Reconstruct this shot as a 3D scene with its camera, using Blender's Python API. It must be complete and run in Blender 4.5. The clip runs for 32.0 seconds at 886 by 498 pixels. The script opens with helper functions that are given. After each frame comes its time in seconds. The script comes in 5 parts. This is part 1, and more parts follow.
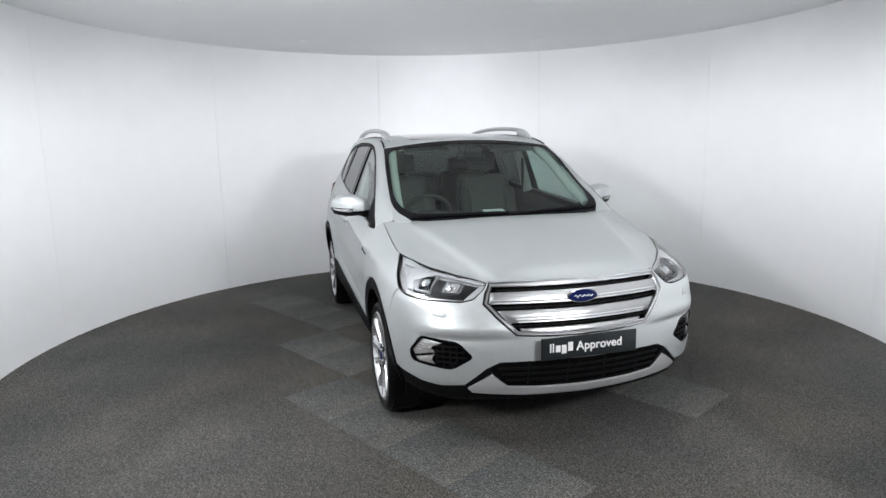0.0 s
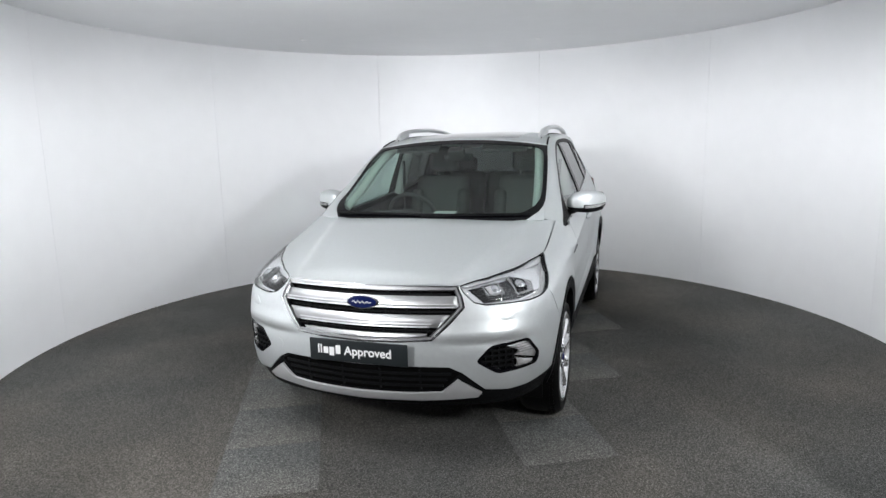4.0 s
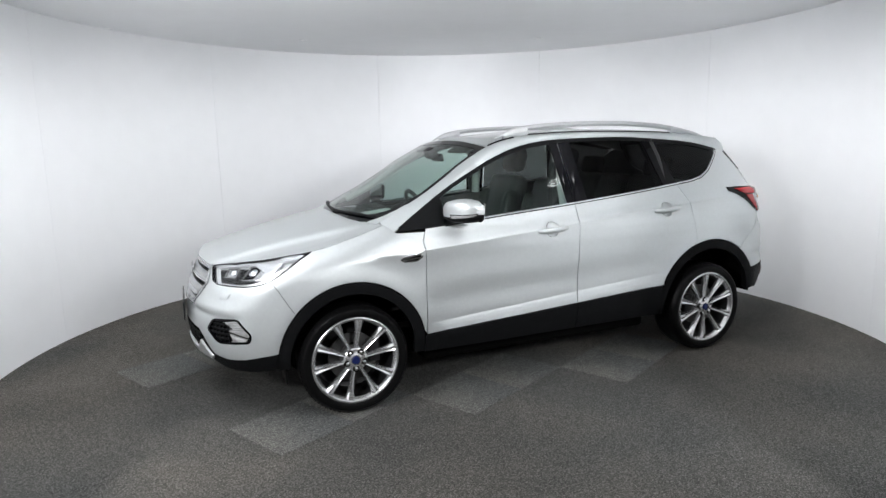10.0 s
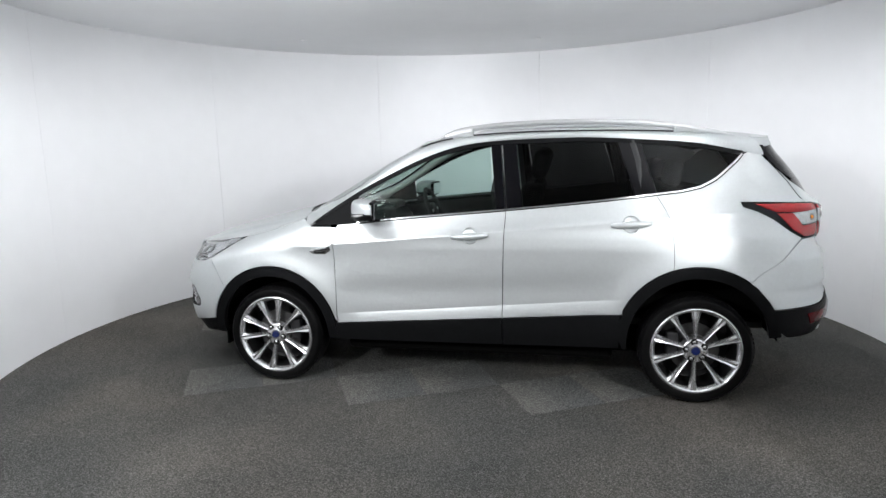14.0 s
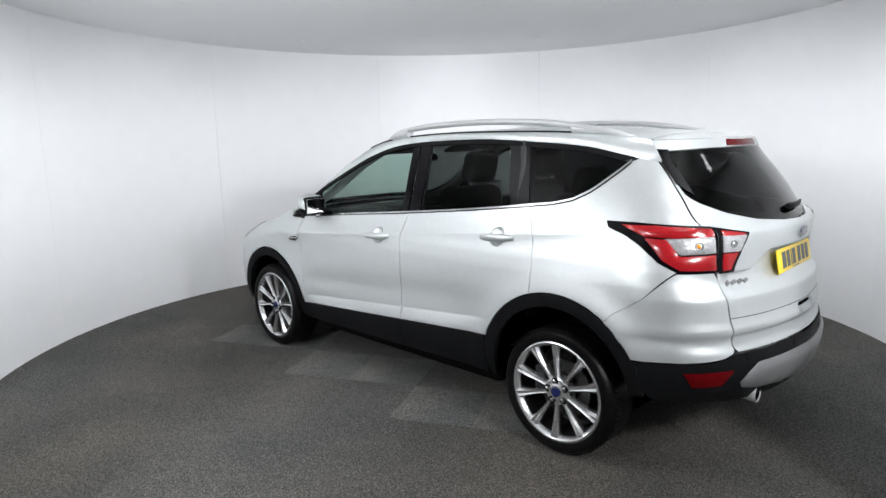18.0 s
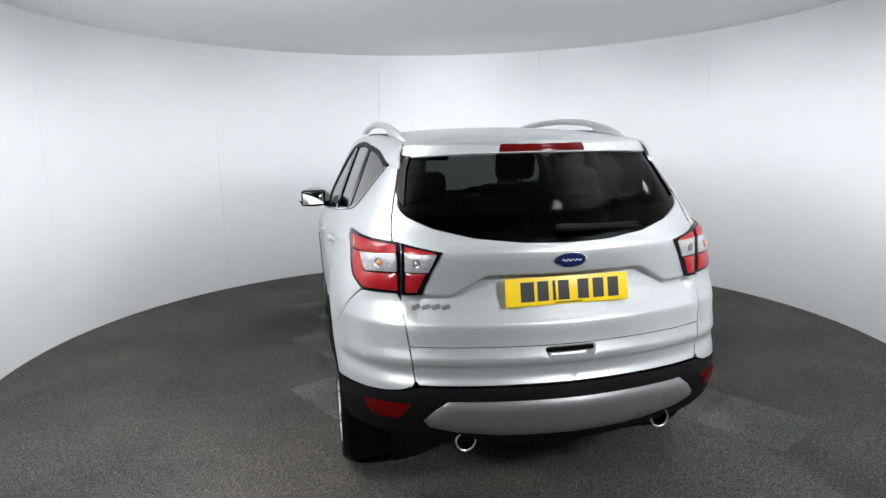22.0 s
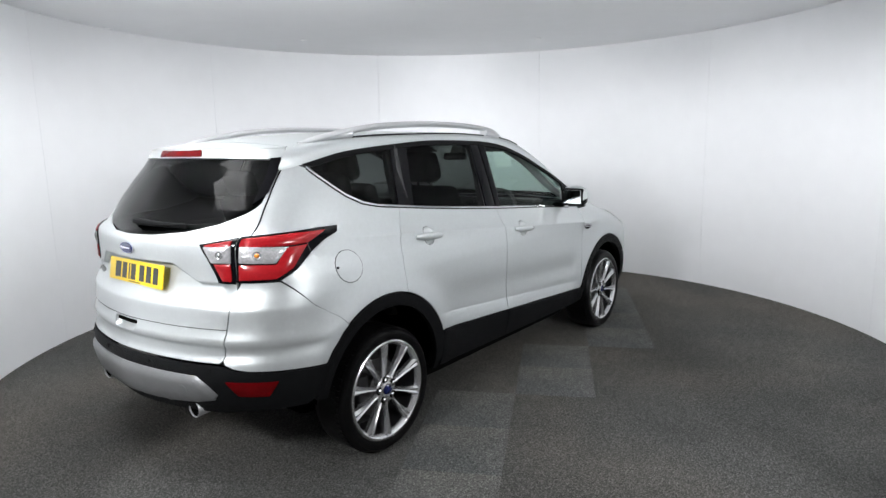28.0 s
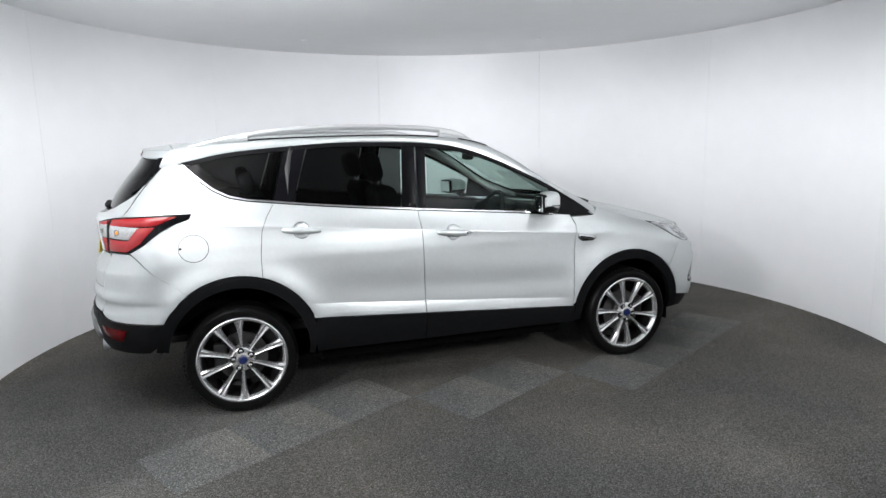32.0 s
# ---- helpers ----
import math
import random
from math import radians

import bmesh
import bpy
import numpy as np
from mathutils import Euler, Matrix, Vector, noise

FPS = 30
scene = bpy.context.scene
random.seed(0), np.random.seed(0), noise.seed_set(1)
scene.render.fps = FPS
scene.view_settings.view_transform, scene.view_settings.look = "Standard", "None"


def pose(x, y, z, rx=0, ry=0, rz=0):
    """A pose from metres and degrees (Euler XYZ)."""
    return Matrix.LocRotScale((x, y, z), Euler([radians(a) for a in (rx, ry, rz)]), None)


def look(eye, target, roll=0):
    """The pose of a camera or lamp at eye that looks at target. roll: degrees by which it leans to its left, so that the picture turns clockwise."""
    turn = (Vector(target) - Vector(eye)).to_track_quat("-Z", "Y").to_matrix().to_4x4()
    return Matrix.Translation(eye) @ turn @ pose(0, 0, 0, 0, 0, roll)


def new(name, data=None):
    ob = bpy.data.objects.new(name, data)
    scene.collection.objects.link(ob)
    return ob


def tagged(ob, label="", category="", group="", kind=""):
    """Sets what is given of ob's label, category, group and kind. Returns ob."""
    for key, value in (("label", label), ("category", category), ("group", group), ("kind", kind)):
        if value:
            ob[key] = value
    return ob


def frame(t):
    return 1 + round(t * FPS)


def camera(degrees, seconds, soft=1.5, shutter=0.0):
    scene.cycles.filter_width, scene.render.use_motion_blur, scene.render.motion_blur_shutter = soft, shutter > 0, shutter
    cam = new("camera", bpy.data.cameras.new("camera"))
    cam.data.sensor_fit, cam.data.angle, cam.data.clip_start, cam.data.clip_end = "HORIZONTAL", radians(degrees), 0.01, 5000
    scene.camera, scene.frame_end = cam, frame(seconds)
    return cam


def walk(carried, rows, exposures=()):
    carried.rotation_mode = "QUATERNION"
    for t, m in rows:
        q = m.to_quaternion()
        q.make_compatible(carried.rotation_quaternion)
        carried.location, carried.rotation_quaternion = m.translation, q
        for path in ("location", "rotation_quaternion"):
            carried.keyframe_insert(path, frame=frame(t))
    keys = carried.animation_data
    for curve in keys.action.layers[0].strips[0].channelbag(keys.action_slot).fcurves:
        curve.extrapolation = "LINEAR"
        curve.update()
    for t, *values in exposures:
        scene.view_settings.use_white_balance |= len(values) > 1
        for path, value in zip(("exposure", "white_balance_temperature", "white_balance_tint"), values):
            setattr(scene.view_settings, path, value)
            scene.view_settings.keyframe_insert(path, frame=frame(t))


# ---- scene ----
# A silver estate car turns on a carpeted turntable inside a round white photo studio.
# World: the turntable's axis is the origin, the camera stands still south of it.
# Car space: x forward, y to its left, z up, origin on the floor midway between the axles.
from mathutils.geometry import delaunay_2d_cdt

cam = camera(70.98, 32.0, soft=1.5)
EYE = pose(0, -4.8205, 1.5685, 90 - 9.688, 0, 1.006) @ pose(0, 0, 0, 0, 0, -1.239)
walk(cam, [(0.0, EYE), (32.0, EYE)])

AXIS = (0.2846, -0.0994)          # the turntable's axis in car space
FLOOR = -0.015                    # the carpet's height in car space
START, RATE = -73.42, 8.344       # heading at 0 s, degrees a second clockwise


def heading(t):
    return START - RATE * t


def car_pose(t):
    return pose(0, 0, 0, 0, 0, heading(t)) @ pose(-AXIS[0], -AXIS[1], 0)


# ---- light ----
world = bpy.data.worlds.new("studio_world")
scene.world = world
world.use_nodes = True
world.node_tree.nodes["Background"].inputs[0].default_value = (0.9, 0.95, 1.0, 1)
world.node_tree.nodes["Background"].inputs[1].default_value = 0.25


def area_lamp(name, eye, target, w, h, watts, colour=(1, 1, 1)):
    d = bpy.data.lights.new(name, "AREA")
    d.shape, d.size, d.size_y, d.energy, d.color = "RECTANGLE", w, h, watts, colour
    ob = new(name, d)
    ob.matrix_world = look(eye, target)
    return ob


DAY = (0.972, 0.982, 1.0)
for k in range(2):                 # small square downlights along the ceiling's rim over the opening
    a = radians(-32.5 - 35.5 * k)
    area_lamp("downlight", (2.98 * math.cos(a), 2.98 * math.sin(a), 2.583), (2.98 * math.cos(a), 2.98 * math.sin(a), 0), 0.17, 0.17, 1.6, DAY)
# soft unseen lamp, added to lift the floor on the left
area_lamp("floor_fill", (-1.92, -2.28, 2.60), (-1.92, -2.28, 0), 0.9, 0.9, 26, DAY)
for k in range(9):                 # unseen fill lamps added under the ceiling, turned to the round wall
    a = radians(-45 + 33.75 * k)
    w = area_lamp("wall_fill", (1.75 * math.cos(a), 1.75 * math.sin(a), 2.45), (3.3 * math.cos(a), 3.3 * math.sin(a), 1.0), 1.2, 0.2, (4.1, 4.4, 5.5, 6.4, 6.4)[abs(k - 4)] * (0.84 if k > 4 else 1.0), DAY)
    w.data.spread = radians(100)
for sx in (-1, 1):
    w = area_lamp("studio_spot", (2.3 * sx, -4.6, 2.3), (0.8 * sx, 2.5, 1.0), 0.42, 0.42, 45, DAY)
    w.data.spread = radians(120)
    # unseen fill lamp, added to brighten the ceiling and, by bounce, the floor
    w = area_lamp("ceiling_fill", (1.95 * sx, -2.95, 1.74), (1.85 * sx, -1.75, 2.6), 0.8, 0.3, 36 if sx > 0 else 47, DAY)
    w.data.spread = radians(80)
scene.view_settings.exposure = 0.33


# ---- materials ----
def material(name, base, rough=0.5, metal=0.0, coat=0.0, noise_scale=0.0, amount=0.0, bump=0.0, bump_scale=0.0, rough_var=0.0, spec=0.5, ior=1.5, coat_rough=0.04):
    m = bpy.data.materials.new(name)
    m.use_nodes = True
    nt = m.node_tree
    b = nt.nodes["Principled BSDF"]
    b.inputs["Base Color"].default_value = (*base, 1)
    b.inputs["Roughness"].default_value = rough
    b.inputs["Metallic"].default_value = metal
    b.inputs["Specular IOR Level"].default_value = spec
    b.inputs["Coat Weight"].default_value = coat
    b.inputs["Coat Roughness"].default_value = coat_rough
    b.inputs["IOR"].default_value = ior
    co = nt.nodes.new("ShaderNodeTexCoord")
    if noise_scale:
        fine = nt.nodes.new("ShaderNodeTexNoise")
        fine.inputs["Scale"].default_value, fine.inputs["Detail"].default_value = noise_scale, 4
        broad = nt.nodes.new("ShaderNodeTexNoise")
        broad.inputs["Scale"].default_value, broad.inputs["Detail"].default_value = noise_scale / 17, 3
        nt.links.new(co.outputs["Object"], fine.inputs["Vector"])
        nt.links.new(co.outputs["Object"], broad.inputs["Vector"])
        add = nt.nodes.new("ShaderNodeMath")
        add.operation = "ADD"
        nt.links.new(fine.outputs["Fac"], add.inputs[0])
        nt.links.new(broad.outputs["Fac"], add.inputs[1])
        rng = nt.nodes.new("ShaderNodeMapRange")
        rng.inputs["From Min"].default_value, rng.inputs["From Max"].default_value = 0.6, 1.4
        rng.inputs["To Min"].default_value, rng.inputs["To Max"].default_value = 1 - amount, 1 + amount
        nt.links.new(add.outputs[0], rng.inputs["Value"])
        mul = nt.nodes.new("ShaderNodeVectorMath")
        mul.operation = "SCALE"
        mul.inputs[0].default_value = base
        nt.links.new(rng.outputs["Result"], mul.inputs["Scale"])
        nt.links.new(mul.outputs["Vector"], b.inputs["Base Color"])
        if rough_var:
            rr = nt.nodes.new("ShaderNodeMapRange")
            rr.inputs["From Min"].default_value, rr.inputs["From Max"].default_value = 0.3, 0.7
            rr.inputs["To Min"].default_value, rr.inputs["To Max"].default_value = rough - rough_var, rough + rough_var
            nt.links.new(broad.outputs["Fac"], rr.inputs["Value"])
            nt.links.new(rr.outputs["Result"], b.inputs["Roughness"])
    if bump:
        n = nt.nodes.new("ShaderNodeTexNoise")
        n.inputs["Scale"].default_value, n.inputs["Detail"].default_value = bump_scale, 3
        nt.links.new(co.outputs["Object"], n.inputs["Vector"])
        bp = nt.nodes.new("ShaderNodeBump")
        bp.inputs["Strength"].default_value, bp.inputs["Distance"].default_value = bump, 0.004
        nt.links.new(n.outputs["Fac"], bp.inputs["Height"])
        nt.links.new(bp.outputs["Normal"], b.inputs["Normal"])
    return m


def glass(name, tint, ior=1.5, rough=0.0):
    """Thin pane: tinted see-through with a mirror sheen that follows Fresnel."""
    m = bpy.data.materials.new(name)
    m.use_nodes = True
    nt = m.node_tree
    nt.nodes.remove(nt.nodes["Principled BSDF"])
    out = nt.nodes["Material Output"]
    t = nt.nodes.new("ShaderNodeBsdfTransparent")
    t.inputs["Color"].default_value = (*tint, 1)
    gl = nt.nodes.new("ShaderNodeBsdfGlossy")
    gl.inputs["Roughness"].default_value = rough
    f0 = ((ior - 1) / (ior + 1)) ** 2
    lw = nt.nodes.new("ShaderNodeLayerWeight")
    lw.inputs["Blend"].default_value = 0.5
    pw = nt.nodes.new("ShaderNodeMath")
    pw.operation = "POWER"
    pw.inputs[1].default_value = 5
    nt.links.new(lw.outputs["Facing"], pw.inputs[0])
    fr = nt.nodes.new("ShaderNodeMath")
    fr.operation = "MULTIPLY_ADD"
    fr.inputs[1].default_value, fr.inputs[2].default_value = 1 - f0, f0
    nt.links.new(pw.outputs[0], fr.inputs[0])
    mx = nt.nodes.new("ShaderNodeMixShader")
    nt.links.new(fr.outputs[0], mx.inputs[0])
    nt.links.new(t.outputs[0], mx.inputs[1])
    nt.links.new(gl.outputs[0], mx.inputs[2])
    nt.links.new(mx.outputs[0], out.inputs["Surface"])
    return m


PAINT = material("silver_metallic_paint", (0.565, 0.595, 0.60), 0.43, 0.64, 0.36, 900, 0.05, rough_var=0.03, coat_rough=0.07)
SKID = material("matt_silver_paint", (0.225, 0.228, 0.233), 0.42, 0.6, 0.0, 500, 0.06)
PLASTIC = material("black_grained_plastic", (0.0055, 0.0058, 0.0064), 0.5, 0, 0, 400, 0.2, 0.25, 900, ior=1.17)
GLOSSBLACK = material("gloss_black_trim", (0.003, 0.003, 0.004), 0.06, 0, 0.0, ior=1.24)
DARK = material("dark_cavity", (0.004, 0.004, 0.004), 0.9, ior=1.05)
CHROME = material("chrome", (0.66, 0.67, 0.68), 0.16, 1.0, 0, 60, 0.03)
SATIN = material("satin_silver_trim", (0.62, 0.63, 0.64), 0.32, 0.6, 0, 300, 0.04)
GRILLEBAR = material("satin_grille_bar", (0.40, 0.405, 0.41), 0.34, 0.85, 0, 200, 0.05)
RUBBER = material("tyre_rubber", (0.0036, 0.0036, 0.0038), 0.36, 0, 0, 120, 0.25, 0.12, 300, ior=1.22)
ALLOY = material("machined_alloy", (0.60, 0.605, 0.615), 0.27, 0.85, 0.3, 200, 0.05)
ALLOYDARK = material("grey_alloy_barrel", (0.018, 0.018, 0.019), 0.5, 0.6, 0, 100, 0.1)
STEEL = material("brake_steel", (0.09, 0.09, 0.09), 0.45, 0.9, 0, 80, 0.15)
RED = material("red_lamp_lens", (0.31, 0.009, 0.013), 0.2, 0, 0.0, 70, 0.25)
DEEPRED = material("deep_red_reflector", (0.085, 0.002, 0.003), 0.12, 0, 0.0, 220, 0.3, spec=0.1)
CLEARLENS = material("silvered_clear_lens", (0.50, 0.50, 0.50), 0.14, 0.6, 0.6, 60, 0.35, 0.6, 90)
TAILCLEAR = material("clear_tail_lens", (0.46, 0.46, 0.47), 0.2, 0.4, 0.2, 90, 0.4, 0.7, 110)
LENS = glass("clear_lamp_cover", (0.97, 0.98, 0.99), 1.45)
WINDSCREEN = glass("green_tinted_glass", (0.58, 0.70, 0.65), 1.68)
PRIVACY = glass("dark_privacy_glass", (0.09, 0.094, 0.094), 1.22)
REARGLASS = glass("dark_rear_glass", (0.07, 0.073, 0.074), 1.19, 0.06)
FRONTGLASS = glass("lightly_tinted_glass", (0.62, 0.72, 0.69), 1.36)
MASK = material("black_lamp_mask", (0.012, 0.012, 0.013), 0.25, 0, 0, 60, 0.2, spec=0.2)
BLUE = material("blue_enamel", (0.008, 0.014, 0.075), 0.15, 0, 0.6)
WHITE = material("white_print", (0.85, 0.85, 0.85), 0.4)
YELLOW = material("yellow_plate", (0.86, 0.60, 0.01), 0.35, 0, 0.3, 300, 0.03)
PLATEBLACK = material("black_plate", (0.012, 0.016, 0.018), 0.35, 0, 0.2, 200, 0.1)
CABIN = material("black_cabin_plastic", (0.02, 0.021, 0.022), 0.6, 0, 0, 200, 0.2, 0.2, 500)
SEAT = material("grey_black_seat_leather", (0.034, 0.036, 0.036), 0.5, 0, 0, 90, 0.25, 0.2, 250)
TRIMGREY = material("pale_grey_cabin_trim", (0.55, 0.56, 0.55), 0.8, 0, 0, 200, 0.06)
SUNGLASS = material("dark_roof_glass", (0.012, 0.014, 0.014), 0.05, 0, 0.3)
AMBER = material("amber_bulb", (0.75, 0.25, 0.03), 0.2)
WALL = material("white_painted_wall", (0.84, 0.85, 0.865), 0.75, 0, 0, 6, 0.02, 0.05, 40)
LOBBY = material("grey_painted_wall", (0.30, 0.30, 0.31), 0.8, 0, 0, 6, 0.05, 0.05, 40)
CEIL = material("white_ceiling_paint", (0.84, 0.85, 0.865), 0.8, 0, 0, 5, 0.02)
SILVERING = material("mirror_silvering", (0.85, 0.87, 0.88), 0.02, 1.0)
LAMPSILVER = material("bright_lamp_interior", (0.55, 0.56, 0.57), 0.25, 0.35, 0.0, 80, 0.08)
MODULE = material("satin_lamp_module", (0.34, 0.345, 0.35), 0.25, 0.7, 0.0, 80, 0.1)


def carpet(name, base):
    """Loop-pile carpet: dark pile with scattered light and brown loops."""
    m = material(name, base, 0.95, 0, 0, 0, 0, spec=0.1)
    nt = m.node_tree
    b = nt.nodes["Principled BSDF"]
    co = nt.nodes.new("ShaderNodeTexCoord")
    vor = nt.nodes.new("ShaderNodeTexVoronoi")
    vor.inputs["Scale"].default_value = 240
    nz = nt.nodes.new("ShaderNodeTexNoise")
    nz.inputs["Scale"].default_value, nz.inputs["Detail"].default_value = 90, 5
    big = nt.nodes.new("ShaderNodeTexNoise")
    big.inputs["Scale"].default_value, big.inputs["Detail"].default_value = 1.1, 4
    for n in (vor, nz, big):
        nt.links.new(co.outputs["Object"], n.inputs["Vector"])
    sep = nt.nodes.new("ShaderNodeSeparateColor")
    nt.links.new(vor.outputs["Color"], sep.inputs["Color"])
    ramp = nt.nodes.new("ShaderNodeValToRGB")
    e = ramp.color_ramp.elements
    e[0].position, e[0].color = 0.0, (*[c * 0.48 for c in base], 1)
    e[1].position, e[1].color = 1.0, (*[c * 2.1 for c in base], 1)
    mid = e.new(0.62)
    mid.color = (*base, 1)
    nt.links.new(sep.outputs[0], ramp.inputs[0])
    rng = nt.nodes.new("ShaderNodeMapRange")
    rng.inputs["From Min"].default_value, rng.inputs["From Max"].default_value = 0.3, 0.7
    rng.inputs["To Min"].default_value, rng.inputs["To Max"].default_value = 0.78, 1.22
    nt.links.new(big.outputs["Fac"], rng.inputs["Value"])
    rng2 = nt.nodes.new("ShaderNodeMapRange")
    rng2.inputs["From Min"].default_value, rng2.inputs["From Max"].default_value = 0.3, 0.7
    rng2.inputs["To Min"].default_value, rng2.inputs["To Max"].default_value = 0.66, 1.34
    nt.links.new(nz.outputs["Fac"], rng2.inputs["Value"])
    mm = nt.nodes.new("ShaderNodeMath")
    mm.operation = "MULTIPLY"
    nt.links.new(rng.outputs[0], mm.inputs[0])
    nt.links.new(rng2.outputs[0], mm.inputs[1])
    sc = nt.nodes.new("ShaderNodeVectorMath")
    sc.operation = "SCALE"
    nt.links.new(ramp.outputs["Color"], sc.inputs[0])
    nt.links.new(mm.outputs[0], sc.inputs["Scale"])
    stain = nt.nodes.new("ShaderNodeTexNoise")
    stain.inputs["Scale"].default_value, stain.inputs["Detail"].default_value = 0.55, 5
    nt.links.new(co.outputs["Object"], stain.inputs["Vector"])
    tint = nt.nodes.new("ShaderNodeValToRGB")
    q = tint.color_ramp.elements
    q[0].position, q[0].color = 0.42, (0.97, 1.0, 1.0, 1)
    q[1].position, q[1].color = 0.62, (1.02, 0.98, 0.92, 1)
    nt.links.new(stain.outputs["Fac"], tint.inputs[0])
    worn = nt.nodes.new("ShaderNodeVectorMath")
    worn.operation = "MULTIPLY"
    nt.links.new(sc.outputs[0], worn.inputs[0])
    nt.links.new(tint.outputs["Color"], worn.inputs[1])
    nt.links.new(worn.outputs[0], b.inputs["Base Color"])
    bp = nt.nodes.new("ShaderNodeBump")
    bp.inputs["Strength"].default_value, bp.inputs["Distance"].default_value = 0.7, 0.004
    nt.links.new(vor.outputs["Distance"], bp.inputs["Height"])
    nt.links.new(bp.outputs["Normal"], b.inputs["Normal"])
    return m


CARPET = carpet("dark_loop_carpet", (0.079, 0.077, 0.0735))
CARPETLIGHT = carpet("pale_loop_carpet", (0.101, 0.102, 0.100))


# ---- mesh helpers ----
def mesh(name, verts, faces, mats, normals=None, face_mats=None):
    me = bpy.data.meshes.new(name)
    me.from_pydata([tuple(map(float, v)) for v in verts], [], faces)
    for m in (mats if isinstance(mats, (list, tuple)) else [mats]):
        me.materials.append(m)
    me.polygons.foreach_set("use_smooth", [True] * len(me.polygons))
    if face_mats is not None:
        me.polygons.foreach_set("material_index", face_mats)
    me.update()
    if normals is not None:
        me.normals_split_custom_set_from_vertices([tuple(map(float, n)) for n in normals])
    return me


def part(name, bm, mat, parent, label="", sharp=35):
    """One mesh object from a bmesh (or a ready mesh) under a thing or a part."""
    if isinstance(bm, bmesh.types.BMesh):
        me = bpy.data.meshes.new(name)
        bmesh.ops.recalc_face_normals(bm, faces=bm.faces)
        for e in bm.edges:
            e.smooth = len(e.link_faces) == 2 and e.calc_face_angle(0) < radians(sharp)
        for f in bm.faces:
            f.smooth = True
        bm.to_mesh(me)
        bm.free()
        for m in (mat if isinstance(mat, (list, tuple)) else [mat]):
            me.materials.append(m)
    else:
        me = bm
    ob = new(name, me)
    ob.parent = parent
    if label:
        ob["label"] = label
    return ob


def box(bm, cx, cy, cz, sx, sy, sz, m=None, bevel=0.0):
    r = bmesh.ops.create_cube(bm, size=1)
    mat = Matrix.Translation((cx, cy, cz)) @ (m or Matrix()) @ Matrix.Diagonal((sx, sy, sz, 1))
    bmesh.ops.transform(bm, matrix=mat, verts=r["verts"])
    if bevel:
        edges = list({e for v in r["verts"] for e in v.link_edges})
        bmesh.ops.bevel(bm, geom=edges, offset=bevel, segments=3, profile=0.5, affect="EDGES")


def lathe(bm, profile, axis_m, n=48, closed=False):
    """Turns (radius, offset) pairs about the local y axis."""
    rings = []
    for k in range(n):
        a = 2 * math.pi * k / n
        rings.append([bm.verts.new(axis_m @ Vector((r * math.cos(a), o, r * math.sin(a)))) for r, o in profile])
    m = len(profile)
    for k in range(n):
        a, b = rings[k], rings[(k + 1) % n]
        for j in range(m if closed else m - 1):
            bm.faces.new((a[j], a[(j + 1) % m], b[(j + 1) % m], b[j]))


def tube(bm, pts, radii, n=12, squash=1.0, caps=True):
    """A tube along points; radii one number or one a point."""
    pts = [Vector(p) for p in pts]
    rings = []
    for i, p in enumerate(pts):
        d = (pts[min(i + 1, len(pts) - 1)] - pts[max(i - 1, 0)]).normalized()
        side = d.cross(Vector((0, 0, 1)))
        side = side.normalized() if side.length > 1e-4 else Vector((0, 1, 0))
        up = side.cross(d)
        r = radii[i] if isinstance(radii, (list, tuple)) else radii
        rings.append([bm.verts.new(p + side * (r * math.cos(a)) + up * (r * squash * math.sin(a)))
                      for a in (2 * math.pi * k / n for k in range(n))])
    for a, b in zip(rings, rings[1:]):
        for k in range(n):
            bm.faces.new((a[k], a[(k + 1) % n], b[(k + 1) % n], b[k]))
    if caps:
        bm.faces.new(rings[0][::-1])
        bm.faces.new(rings[-1])


def curve(knots):
    """A smooth curve y(x) through (x, y) knots, as a function on numpy arrays (monotone-friendly cubic)."""
    k = sorted(knots)
    xs, ys = np.array([a for a, _ in k], float), np.array([b for _, b in k], float)
    h, d = np.diff(xs), np.diff(ys) / np.diff(xs)
    t = np.empty(len(xs))
    t[0], t[-1] = d[0], d[-1]
    for i in range(1, len(xs) - 1):
        t[i] = 0 if d[i - 1] * d[i] <= 0 else (h[i - 1] + h[i]) / (h[i - 1] / d[i] + h[i] / d[i - 1])

    def f(x):
        x = np.asarray(x, float)
        xc = np.clip(x, xs[0], xs[-1])
        i = np.clip(np.searchsorted(xs, xc) - 1, 0, len(h) - 1)
        s = (xc - xs[i]) / h[i]
        y = ((1 + 2 * s) * (1 - s) ** 2) * ys[i] + s * (1 - s) ** 2 * h[i] * t[i] + s * s * (3 - 2 * s) * ys[i + 1] + s * s * (s - 1) * h[i] * t[i + 1]
        return y + (x - xc) * np.where(x < xs[0], t[0], t[-1])
    return f


def dense(poly, step, close=True):
    pts = [np.array(p, float) for p in poly]
    out = []
    for a, b in zip(pts, pts[1:] + ([pts[0]] if close else [])):
        n = max(1, int(math.ceil(np.linalg.norm(b - a) / step)))
        out += [a + (b - a) * k / n for k in range(n)]
    if not close:
        out.append(pts[-1])
    return np.array(out)


def area2(p):
    return 0.5 * np.sum(p[:, 0] * np.roll(p[:, 1], -1) - p[:, 1] * np.roll(p[:, 0], -1))


def inset(p, d):
    """Moves a dense counter-clockwise outline inwards by d."""
    t = np.roll(p, -1, 0) - np.roll(p, 1, 0)
    n = np.stack([-t[:, 1], t[:, 0]], 1)
    return p + n / np.maximum(np.linalg.norm(n, axis=1, keepdims=True), 1e-9) * d


